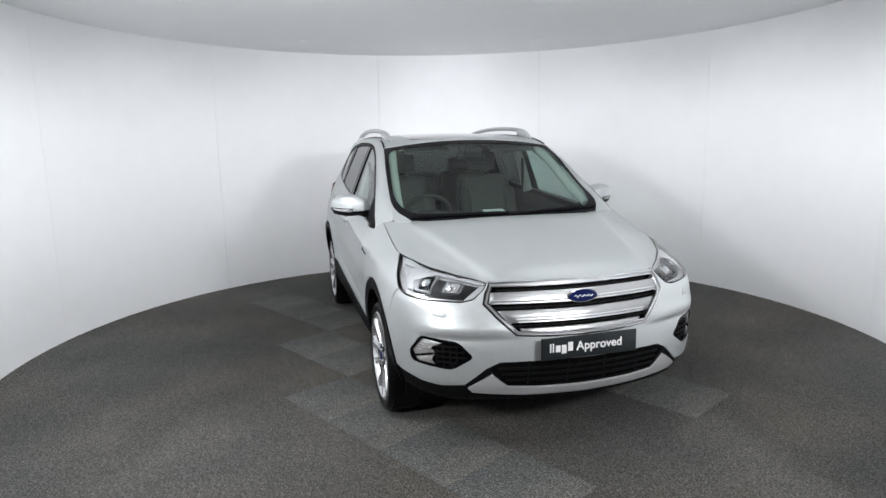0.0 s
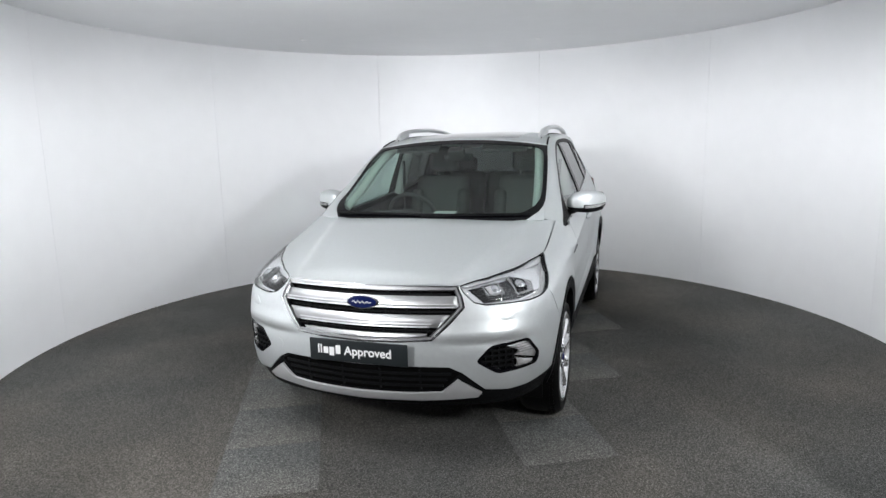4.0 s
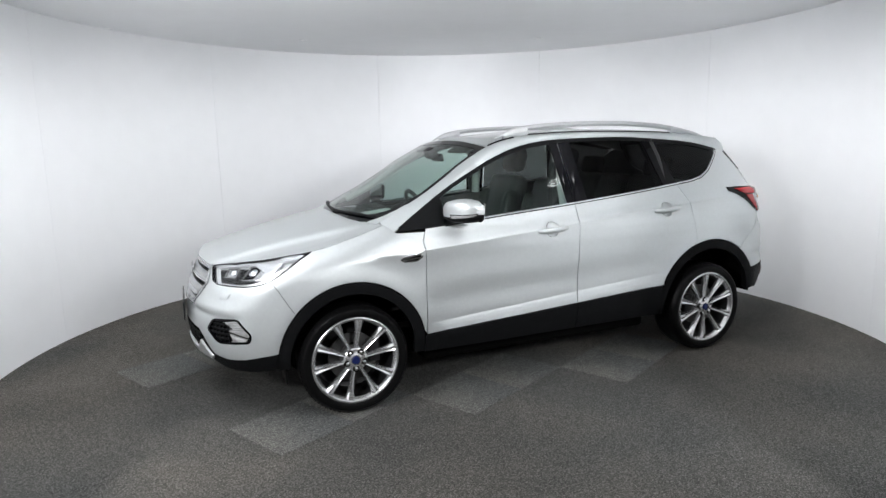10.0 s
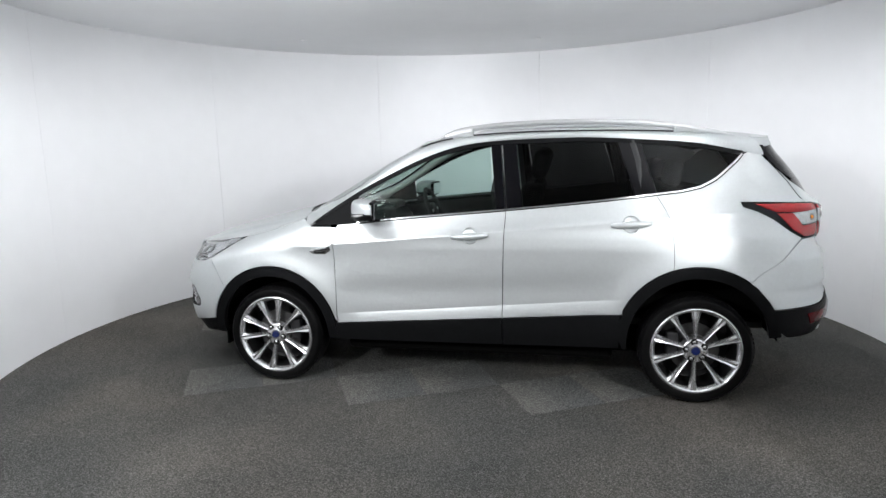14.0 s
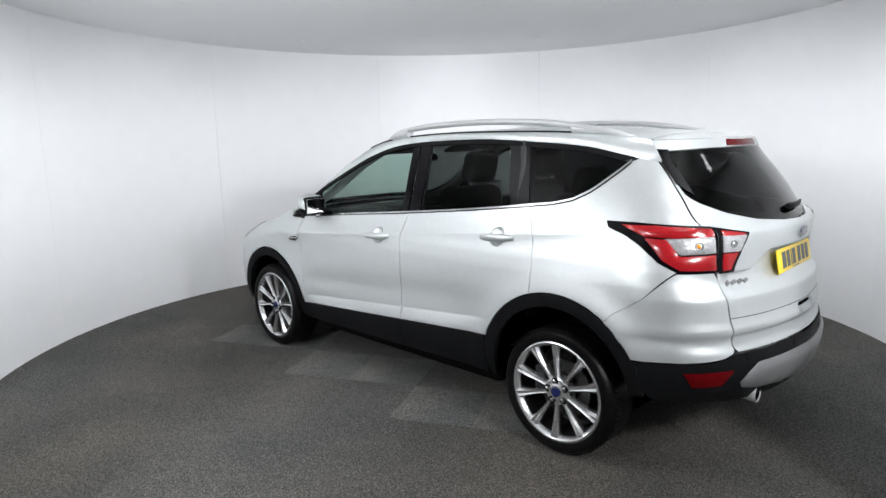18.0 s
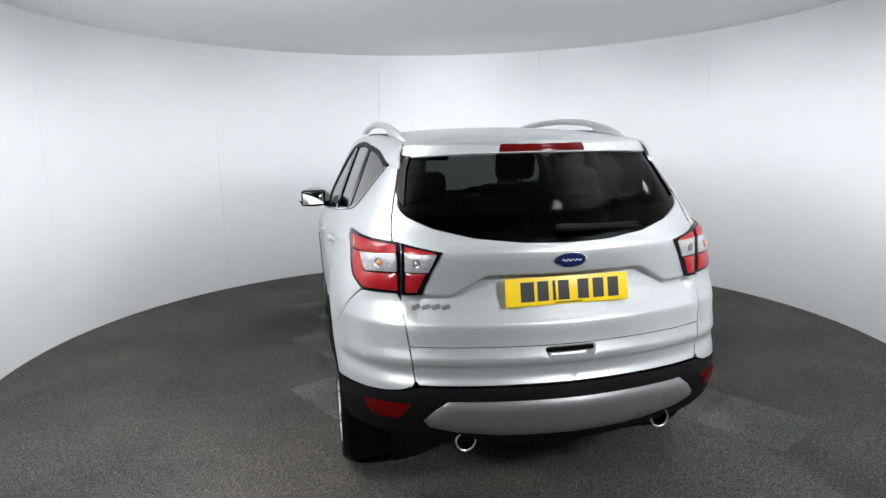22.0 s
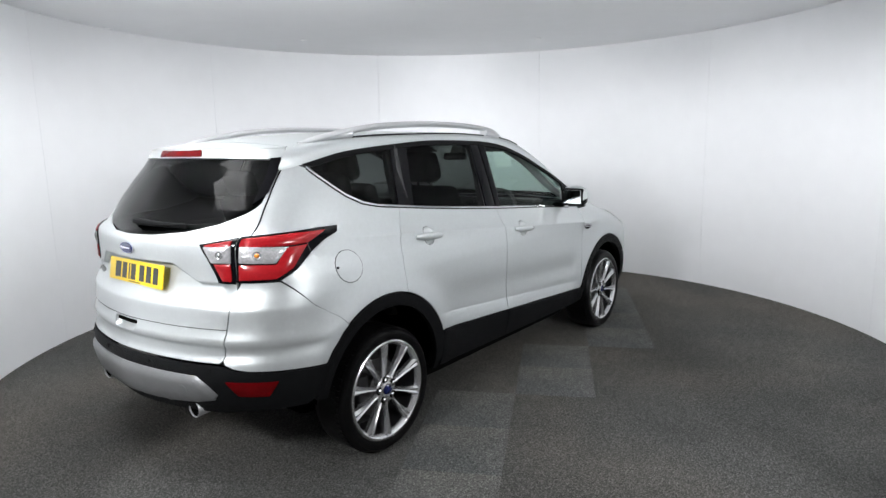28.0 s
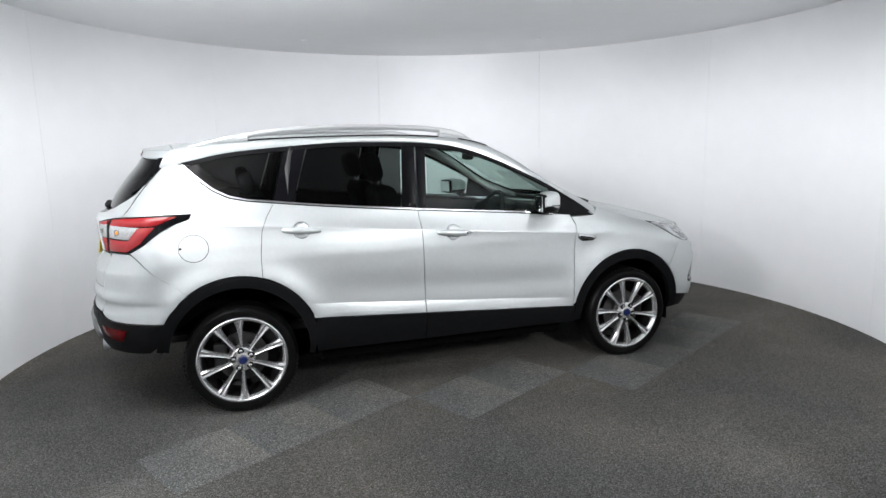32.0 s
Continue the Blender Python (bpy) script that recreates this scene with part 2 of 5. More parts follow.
def rounded(poly, r, n=5):
    """Rounds the corners of a polygon with radius r (or one radius a corner)."""
    pts = [np.array(p, float) for p in poly]
    out = []
    for i, p in enumerate(pts):
        a, b = pts[i - 1], pts[(i + 1) % len(pts)]
        ri = r[i] if isinstance(r, (list, tuple)) else r
        da, db = a - p, b - p
        k = min(ri, 0.45 * np.linalg.norm(da), 0.45 * np.linalg.norm(db))
        pa, pb = p + da / np.linalg.norm(da) * k, p + db / np.linalg.norm(db) * k
        if k < 1e-6:
            out.append(p)
            continue
        for j in range(n + 1):
            s = j / n
            out.append((1 - s) ** 2 * pa + 2 * s * (1 - s) * p + s * s * pb)
    return out


def within(pts, poly):
    x, y = pts[:, 0][:, None], pts[:, 1][:, None]
    x0, y0 = poly[:, 0][None], poly[:, 1][None]
    x1, y1 = np.roll(poly[:, 0], -1)[None], np.roll(poly[:, 1], -1)[None]
    c = ((y0 > y) != (y1 > y)) & (x < (x1 - x0) * (y - y0) / np.where(y1 == y0, 1e-12, y1 - y0) + x0)
    return np.sum(c, 1) % 2 == 1


def triangles(outline, holes, step, lines=()):
    """Fills a dense outline with holes by triangles with inner points on a grid."""
    loops = [outline] + list(holes)
    pts, edges = [], []
    for l in loops:
        k = len(pts)
        pts += list(l)
        edges += [(k + i, k + (i + 1) % len(l)) for i in range(len(l))]
    for l in lines:
        k = len(pts)
        pts += list(l)
        edges += [(k + i, k + i + 1) for i in range(len(l) - 1)]
    lo, hi = outline.min(0), outline.max(0)
    gx, gy = np.meshgrid(np.arange(lo[0] + step / 2, hi[0], step), np.arange(lo[1] + step / 2, hi[1], step))
    gr = np.stack([gx.ravel(), gy.ravel()], 1)
    keep = within(gr, outline)
    for h in holes:
        keep &= ~within(gr, h)
    gr = gr[keep]
    if len(gr):
        rim = np.concatenate(loops + list(lines))
        d = np.min(np.linalg.norm(gr[:, None] - rim[None], axis=2), axis=1)
        pts += list(gr[d > step * 0.35])
    v, _, f, *_ = delaunay_2d_cdt([Vector(p) for p in pts], edges, [], 0, 1e-6)
    v = np.array([tuple(p) for p in v])
    cen = np.array([v[list(t)].mean(0) for t in f])
    ok = within(cen, outline)
    for h in holes:
        ok &= ~within(cen, h)
    f = [tuple(t) if (v[t[1]] - v[t[0]])[0] * (v[t[2]] - v[t[0]])[1] - (v[t[1]] - v[t[0]])[1] * (v[t[2]] - v[t[0]])[0] > 0 else tuple(t)[::-1]
         for t, k in zip(f, ok) if k]
    return v, f


def unit(a):
    return a / np.maximum(np.linalg.norm(a, axis=1, keepdims=True), 1e-9)


def normals_of(surf, uv, e=0.004):
    du = surf(uv[:, 0] + e, uv[:, 1]) - surf(uv[:, 0] - e, uv[:, 1])
    dv = surf(uv[:, 0], uv[:, 1] + e) - surf(uv[:, 0], uv[:, 1] - e)
    return unit(np.cross(du, dv))


def skin(surf, outline, holes=(), step=0.035, gap=0.0018, off=0.0, depth=0.012, bulge=0.0, edge=0.02, rim=0.0, lines=()):
    """A panel: the region of a surface inside an outline, with edges turned in by depth.
    bulge lifts the middle of the panel above its rim; rim lifts all of it with walls down to the surface."""
    o = dense(outline, edge)
    o = o[::-1] if area2(o) < 0 else o
    o = inset(o, gap)
    hs = []
    for h in holes:
        h = dense(h, edge)
        h = h if area2(h) < 0 else h[::-1]
        hs.append(inset(h, gap))
    runs = []                          # the crease lines, cut back to the inside of the outline
    for l in lines:
        q = dense(l, edge, False)
        ok = within(q, inset(o, 0.009))
        for h in hs:
            ok &= ~within(q, inset(h, 0.009))
        run = []
        for p, k in zip(q, ok):
            if k:
                run.append(p)
            elif run:
                runs.append(np.array(run))
                run = []
        if run:
            runs.append(np.array(run))
    uv, tri = triangles(o, hs, step, [r for r in runs if len(r) > 1])
    n = normals_of(surf, uv)
    p = surf(uv[:, 0], uv[:, 1])
    lift = np.full(len(p), off + rim)
    if bulge:
        loops = np.concatenate([o] + hs)
        d = np.min(np.linalg.norm(uv[:, None] - loops[None], axis=2), axis=1)
        lift = lift + bulge * np.clip(d / edge, 0, 1) ** 0.5
    p = p + n * lift[:, None]
    if bulge:
        acc = np.zeros_like(p)
        for a, b, c in tri:
            fn = np.cross(p[b] - p[a], p[c] - p[a])
            acc[a] += fn
            acc[b] += fn
            acc[c] += fn
        n = unit(acc)
    verts, norms, faces = list(p), list(n), list(tri)
    for l in [o] + hs:
        m = len(l)
        ln = normals_of(surf, l)
        lp = surf(l[:, 0], l[:, 1]) + ln * (off + rim)
        t = np.roll(lp, -1, 0) - np.roll(lp, 1, 0)
        side = unit(np.cross(t, ln))
        k = len(verts)
        low = lp - ln * (depth + rim)
        verts += list(lp) + list(low)
        norms += list(side) + list(side)
        faces += [(k + i, k + m + i, k + m + (i + 1) % m, k + (i + 1) % m) for i in range(m)]
    return np.array(verts), faces, np.array(norms)


def panel(name, surf, outline, mat, parent, holes=(), label="", mirror=False, **kw):
    v, f, n = skin(surf, outline, holes, **kw)
    if mirror:
        v, n, f = v * [1, -1, 1], n * [1, -1, 1], [t[::-1] for t in f]
    return part(name, mesh(name, v, f, mat, n), None, parent, label)


def both(name, surf, outline, mat, parent, holes=(), label="", **kw):
    """A panel on each side of the car. Returns the left and the right one."""
    v, f, n = skin(surf, outline, holes, **kw)
    a = part(name, mesh(name, v, f, mat, n), None, parent, label)
    b = part(name, mesh(name, v * [1, -1, 1], [t[::-1] for t in f], mat, n * [1, -1, 1]), None, parent, label)
    return a, b


# ---- the studio ----
RADIUS, HIGH = 3.3, 2.655


def wall_panel(a0, a1, r, thick, z0, z1, n=14):
    bm = bmesh.new()
    rows = []
    for k in range(n + 1):
        a = radians(a0 + (a1 - a0) * k / n)
        c, s = math.cos(a), math.sin(a)
        rows.append([bm.verts.new((c * q, s * q, z)) for q, z in ((r, z0), (r, z1), (r + thick, z1), (r + thick, z0))])
    for a, b in zip(rows, rows[1:]):
        for j in range(4):
            bm.faces.new((a[j], a[(j + 1) % 4], b[(j + 1) % 4], b[j]))
    bm.faces.new(rows[0])
    bm.faces.new(rows[-1][::-1])
    return bm


wall = tagged(new("wall_round"), "curved white painted studio wall in tall panels", "wall", kind="structure")
for k in range(8):                 # the gap in the south is the camera's opening
    a0 = -35.3 + 35.3 * k if k else -56.0
    a1 = -35.3 + 35.3 * (k + 1) if k < 7 else 236.0
    part("wall_panel", wall_panel(a0 + 0.018, a1 - 0.018, RADIUS, 0.05, -0.03, HIGH + 0.1), WALL, wall)
back = part("wall_lining", wall_panel(-56, 236, RADIUS + 0.052, 0.05, -0.02, HIGH + 0.1, 60), WALL, wall)

ceiling = tagged(new("ceiling"), "plain white painted studio ceiling", "ceiling", kind="structure")
bm = bmesh.new()
bmesh.ops.create_circle(bm, cap_ends=True, segments=96, radius=RADIUS + 0.05, matrix=Matrix.Translation((0, 0, HIGH)))
part("ceiling_board", bm, CEIL, ceiling)
# unseen board, grey so that glass and gloss trim reflect less light
bm = bmesh.new()
box(bm, 0, -2.0, HIGH + 0.06, 8.2, 9.2, 0.1)
part("lobby_ceiling", bm, LOBBY, ceiling, "unseen grey ceiling added over the camera")

# unseen lobby added behind the opening, where the camera stands; grey dims its reflections
lobby = tagged(new("wall_lobby"), "unseen grey walls added around the camera", "wall", kind="structure")
bm = bmesh.new()
box(bm, 0, -6.4, 1.3, 8.0, 0.1, 2.6)
part("lobby_back", bm, LOBBY, lobby)
for sx in (-1, 1):
    bm = bmesh.new()
    box(bm, 4.0 * sx, -4.2, 1.3, 0.1, 4.4, 2.6)
    part("lobby_side", bm, LOBBY, lobby)
    bm = bmesh.new()
    box(bm, 3.31 * sx, -2.02, 1.3, 1.27, 0.06, 2.6)
    part("lobby_return", bm, LOBBY, lobby)
floor = tagged(new("floor"), "dark grey carpeted floor of the camera lobby", "floor", kind="structure")
bm = bmesh.new()
box(bm, 0, 0, -0.075, 13.4, 13.4, 0.08)
part("floor_slab", bm, CARPET, floor)

turntable = tagged(new("turntable"), "round turntable covered in dark grey-brown loop carpet", "turntable")
bm = bmesh.new()
bmesh.ops.create_cone(bm, cap_ends=True, segments=160, radius1=RADIUS - 0.004, radius2=RADIUS - 0.004, depth=0.016, matrix=Matrix.Translation((0, 0, -0.008)))
part("carpet_disc", bm, CARPET, turntable)
# paler replacement carpet tiles, half a metre square, laid askew to the car
TA, TB = Vector((-0.464, 0.886)), Vector((-0.886, -0.464))
bm = bmesh.new()
box(bm, 0, 0, 0.0, 0.497, 0.497, 0.003, None, 0.0008)
tile_mesh = bpy.data.meshes.new("carpet_tile")
bm.to_mesh(tile_mesh)
bm.free()
tile_mesh.materials.append(CARPETLIGHT)
for i, j in ((0, 0), (0, 1), (1, 2), (1, 3), (2, 4), (2, 5), (-3, 0), (-3, 1), (-3, 2), (-3, 3), (-2, 4), (-2, 5), (-1, 6), (-1, 7), (-1, 8)):
    c = Vector((2.08, 0.79)) + TA * 0.5 * (i + 0.5) + TB * 0.5 * (j + 0.5) - Vector(AXIS)
    tile = part("carpet_tile", tile_mesh, None, turntable, "paler grey carpet tile")
    tile.matrix_basis = pose(c.x, c.y, 0.0005, 0, 0, math.degrees(math.atan2(TA.y, TA.x)))

# small recessed spotlights in the ceiling over the far half of the turntable
GLOW = bpy.data.materials.new("spotlight_glow")
GLOW.use_nodes = True
GLOW.node_tree.nodes["Principled BSDF"].inputs["Emission Color"].default_value = (0.97, 0.985, 1.0, 1)
GLOW.node_tree.nodes["Principled BSDF"].inputs["Emission Strength"].default_value = 0.12
for x, y in ((-3.085, 1.003), (-1.527, 1.888), (0.937, 2.151), (2.706, 1.635)):
    spotlight = tagged(new("ceiling_spotlight"), "small round white recessed spotlight in the ceiling", "spotlight", group="ceiling spotlights")
    spotlight.matrix_basis = pose(x, y, HIGH - 0.001, 90, 0, 0)
    bm = bmesh.new()
    lathe(bm, [(0.042, 0.0), (0.042, -0.004), (0.034, -0.006), (0.030, -0.002)], Matrix(), 28)
    part("bezel", bm, CEIL, spotlight)
    bm = bmesh.new()
    lathe(bm, [(0.030, -0.002), (0.0005, -0.003)], Matrix(), 24)
    part("diffuser", bm, GLOW, spotlight)


# ---- the car's surfaces ----
FRONT, SIDE = 1.5, 2.4            # lengths along the plan: nose to side, and along the side
HALF = 2 * FRONT + SIDE
XC = 1.2
_a = np.linspace(0, math.pi / 2, 6001)
_X, _Y = np.cos(_a) ** (1 / 3), np.sin(_a) ** (2 / 1.65)
_t = np.concatenate([[0], np.cumsum(np.hypot(np.diff(_X), 0.9 * np.diff(_Y)))])
_t /= _t[-1]

wide = curve([(0.15, 0.79), (0.30, 0.845), (0.42, 0.874), (0.55, 0.888), (0.75, 0.896), (0.90, 0.895), (0.98, 0.883), (1.05, 0.857),
              (1.10, 0.837), (1.2, 0.803), (1.3, 0.765), (1.4, 0.724), (1.5, 0.682), (1.56, 0.655), (1.62, 0.625)])
nose = curve([(0.20, 2.12), (0.33, 2.215), (0.40, 2.245), (0.50, 2.252), (0.63, 2.243), (0.75, 2.21), (0.80, 2.187), (0.88, 2.15), (0.95, 2.10), (1.1, 2.0)])
tail = curve([(0.20, 2.10), (0.36, 2.18), (0.45, 2.232), (0.55, 2.25), (0.63, 2.236), (0.665, 2.218), (0.695, 2.222), (0.712, 2.233), (0.775, 2.216), (0.80, 2.213), (0.862, 2.208), (0.90, 2.186), (0.96, 2.164), (1.0, 2.165),
              (1.08, 2.176), (1.14, 2.182), (1.165, 2.172), (1.19, 2.132), (1.30, 2.055), (1.40, 1.98), (1.52, 1.885), (1.56, 1.868), (1.65, 1.80)])
hood_edge_y = curve([(0.95, 0.80), (1.3, 0.80), (1.55, 0.795), (1.7, 0.745), (1.8, 0.69), (1.95, 0.585), (2.09, 0.46), (2.2, 0.40)])
hood_edge_z = curve([(0.95, 1.115), (1.1, 1.098), (1.2, 1.066), (1.3, 1.034), (1.55, 0.968), (1.8, 0.925), (2.09, 0.885), (2.2, 0.88)])
FAX, RAX, HUB = 1.345, -1.345, 0.345


def ramp(x, a, b):
    s = np.clip((x - a) / (b - a), 0, 1)
    return s * s * (3 - 2 * s)


def sculpt(x, z):
    """Creases and flares of the side, outwards in metres."""
    on = ramp(x, -1.7, -1.2) * (1 - ramp(x, 0.95, 1.5))
    d = z - (1.012 - 0.08 * x)
    y = on * 0.024 * np.where(d < 0, np.exp(d / 0.065), np.exp(-d / 0.055))
    door = ramp(x, -1.05, -0.6) * (1 - ramp(x, 0.7, 0.95))
    low = 0.5465 - 0.081 * x - z                       # below the lower door crease
    y = y - door * 0.009 * np.exp(-((z - 0.66 + 0.05 * x) / 0.085) ** 2) + door * 0.017 * np.clip(low / 0.075, 0, 1) ** 0.85
    for ax, r0, amp in ((FAX, 0.44, 0.018), (RAX, 0.47, 0.024)):
        r = np.hypot(x - ax, z - HUB)
        y = y + amp * np.exp(-((r - r0) / 0.10) ** 2) * ramp(z, 0.15, 0.4)
    y = y - 0.045 * ramp(-x, 0.8, 1.7) * ramp(z, 1.15, 1.5)
    y = y - 0.004 * np.exp(-((z - 0.685) / 0.022) ** 2) * ramp(-x, 1.68, 1.85)
    return y


def body(u, z):
    """The car's skin: u metres round the plan from the nose's middle over the left side to the tail's middle and on, z the height."""
    u, z = np.broadcast_arrays(np.asarray(u, float), np.asarray(z, float))
    sign = np.where((u < 0) | (u > HALF), -1.0, 1.0)
    u = np.where(u < 0, -u, np.where(u > HALF, 2 * HALF - u, u))
    tf, tr = np.clip(u / FRONT, 0, 1), np.clip((HALF - u) / FRONT, 0, 1)
    xf = XC + (nose(z) - XC) * np.interp(tf, _t, _X)
    xr = -XC - (tail(z) - XC) * np.interp(tr, _t, _X)
    x = np.where(u < FRONT, xf, np.where(u > FRONT + SIDE, xr, XC - (u - FRONT)))
    yn = np.where(u < FRONT, np.interp(tf, _t, _Y), np.where(u > FRONT + SIDE, np.interp(tr, _t, _Y), 1.0))
    y = yn * (wide(z) + sculpt(x, z) * ramp(yn, 0.55, 0.95))
    ze, ye = hood_edge_z(x), hood_edge_y(x)
    s = np.clip((z - (ze - 0.15)) / 0.15, 0, 1.15)
    y = y - s ** 2.5 * np.maximum(yn * wide(ze) - ye, 0) * ramp(x, 0.98, 1.1) * (1 - ramp(x, 2.06, 2.12))
    # the bumper swells over the fog lamps, with a fold under the swell
    x = x + 0.012 * (u < FRONT) * (np.exp(-((z - 0.665) / 0.035) ** 2) - 0.6 * np.exp(-((z - 0.615) / 0.02) ** 2)) * ramp(y, 0.30, 0.50) * (1 - ramp(y, 0.72, 0.86))
    # the shallow recess for the rear number plate, and a pressed crease over the bumper
    brow = np.maximum(1.053 - 0.57 * np.maximum(y - 0.326, 0), 0.976)
    x = x + 0.046 * (u > FRONT + SIDE) * np.clip((z - 0.87) / 0.18, 0, 1) ** 0.9 * ramp(brow - z, -0.003, 0.011) * (1 - ramp(y, 0.585, 0.64))
    x = x + 0.003 * (u > FRONT + SIDE) * np.exp(-((z - 0.70) / 0.016) ** 2) * (1 - ramp(y, 0.74, 0.86))
    return np.stack([x, y * sign, z], -1)


def L(x, z):
    """A place on the left side by x and height."""
    if x > XC:
        xn = (x - XC) / (float(nose(z)) - XC)
        return (FRONT * float(np.interp(-xn, -_X, _t)), z)
    if x < -XC:
        xn = (-x - XC) / (float(tail(z)) - XC)
        return (HALF - FRONT * float(np.interp(-xn, -_X, _t)), z)
    return (FRONT + XC - x, z)


def F(y, z):
    t = FRONT * float(np.interp(abs(y) / float(wide(z)), _Y, _t))
    return (math.copysign(t, y), z)


def R(y, z):
    t = FRONT * float(np.interp(abs(y) / float(wide(z) - 0.045 * ramp(z, 1.15, 1.5)), _Y, _t))
    return (HALF - math.copysign(t, y), z)


def sym_front(half):
    return list(half) + [(-u, z) for u, z in reversed(half)]


def sym_rear(half):
    return list(half) + [(2 * HALF - u, z) for u, z in reversed(half)]


hood_mid = curve([(1.05, 1.124), (1.3, 1.094), (1.55, 1.047), (1.8, 0.990), (2.0, 0.935), (2.10, 0.902), (2.15, 0.885), (2.2, 0.86)])


def hood_skin(x, y):
    q = np.abs(y) / hood_edge_y(x)
    z = hood_mid(x) - (hood_mid(x) - hood_edge_z(x)) * q ** 2.3
    ridge = 0.425 + (2.12 - x) * 0.24
    z = z + 0.012 * np.tanh((ridge - np.abs(y)) / 0.022) * (1 - ramp(x, 2.02, 2.14)) * ramp(1 - q, 0.0, 0.16) * ramp(x, 1.12, 1.40)
    return np.stack([x, y, z], -1)


roof_mid = curve([(0.5, 1.565), (0.40, 1.585), (0.2, 1.617), (0, 1.637), (-0.4, 1.652), (-0.8, 1.652), (-1.3, 1.632), (-1.7, 1.597), (-1.95, 1.562)])
rail_z = curve([(1.13, 1.100), (1.0, 1.170), (0.86, 1.240), (0.69, 1.345), (0.56, 1.432), (0.45, 1.493), (0.35, 1.540), (0.2, 1.582), (0, 1.605), (-0.5, 1.620), (-1.0, 1.612), (-1.4, 1.590), (-1.75, 1.554), (-1.95, 1.528)])
rail_y = curve([(1.13, 0.735), (1.0, 0.722), (0.86, 0.708), (0.69, 0.690), (0.56, 0.674), (0.35, 0.642), (0.2, 0.628), (-0.5, 0.615), (-1.2, 0.60), (-1.75, 0.565), (-1.95, 0.55)])
dlo_top = curve([(1.10, 1.040), (1.06, 1.062), (1.0, 1.105), (0.937, 1.146), (0.864, 1.193), (0.796, 1.236), (0.722, 1.280), (0.649, 1.320), (0.544, 1.372), (0.326, 1.472), (0.18, 1.522), (0.032, 1.555), (-0.262, 1.578), (-0.631, 1.584), (-1.004, 1.565), (-1.343, 1.535), (-1.583, 1.487), (-1.75, 1.45)])
belt = curve([(1.06, 1.050), (0.84, 1.064), (0.485, 1.097), (-0.233, 1.154), (-0.973, 1.225), (-1.10, 1.24), (-1.25, 1.257), (-1.354, 1.280)])


def roof_skin(x, y):
    q = np.abs(y) / rail_y(np.minimum(x, 0.35))
    z = roof_mid(x) - (roof_mid(x) - rail_z(np.minimum(x, 0.35))) * q ** 2.2
    return np.stack([x, y, z], -1)


def screen_skin(u, v):
    """The windscreen: u from -1 to 1 across, v from 0 to 1 up."""
    q = np.abs(u)
    xe, xm = 1.13 + (0.352 - 1.13) * v, 1.275 + (0.388 - 1.275) * v
    ye = rail_y(xe)
    ze, zm = rail_z(xe), 1.095 + (1.588 - 1.095) * v + 0.06 * v * (1 - v)
    k = q ** 2.2
    return np.stack([xm + (xe - xm) * k, u * ye, zm + (ze - zm) * k], -1)


def cant_skin(back, v):
    """The strip between the side windows and the windscreen and roof: back is -x, v runs from 0 at the windows to 1."""
    xs, v = np.broadcast_arrays(-np.asarray(back, float), np.asarray(v, float))
    low = body(FRONT + XC - np.maximum(xs, -XC), dlo_top(xs))
    rear = xs < -XC
    if rear.any():
        low = low.copy()
        uu = np.array([L(float(a), float(dlo_top(a)))[0] for a in xs[rear].ravel()])
        low[rear] = body(uu, dlo_top(xs[rear]))
    top = np.stack([xs, rail_y(xs), rail_z(xs)], -1)
    p = low + (top - low) * v[..., None]
    out = unit(np.stack([0 * xs, 0.8 + 0 * xs, 0.6 + 0 * xs], -1).reshape(-1, 3)).reshape(p.shape)
    return p + out * ((0.004 + 0.012 * ramp(-xs, -1.0, -0.5)) * 4 * v * (1 - v))[..., None]


def arc(cx, cz, r, a0, a1, n=16):
    return [(cx + r * math.cos(radians(a0 + (a1 - a0) * k / n)), cz + r * math.sin(radians(a0 + (a1 - a0) * k / n))) for k in range(n + 1)]


def LS(pts):
    return [L(x, z) for x, z in pts]


def along(f, x0, x1, n=12):
    return [(x0 + (x1 - x0) * k / n, float(f(x0 + (x1 - x0) * k / n))) for k in range(n + 1)]


car = tagged(new("car"), "silver five-door compact SUV with alloy wheels, parked on the turntable", "car")
RF, RR, RZ = 0.44, 0.468, 0.36     # arch radii, and the rear arch's centre height


def clad_top(x):
    return 0.416 + (0.85 - x) * 0.0652


# ---- body panels ----
head_outline = LS([(1.55, 0.972), (1.68, 0.95), (1.8, 0.928), (1.95, 0.905)]) + [F(0.475, 0.884), F(0.50, 0.852), F(0.548, 0.806), F(0.61, 0.792)] + LS([(1.94, 0.797), (1.86, 0.808), (1.80, 0.828), (1.70, 0.885), (1.62, 0.935)])
fog_outline = rounded([F(0.560, 0.528), F(0.628, 0.604), L(1.987, 0.622), L(1.915, 0.530), L(1.928, 0.478), F(0.66, 0.460)], 0.025)
grille_half = [F(0.0, 0.622), F(0.20, 0.624), F(0.36, 0.634), F(0.44, 0.71), F(0.503, 0.785), F(0.49, 0.84), F(0.462, 0.888)]
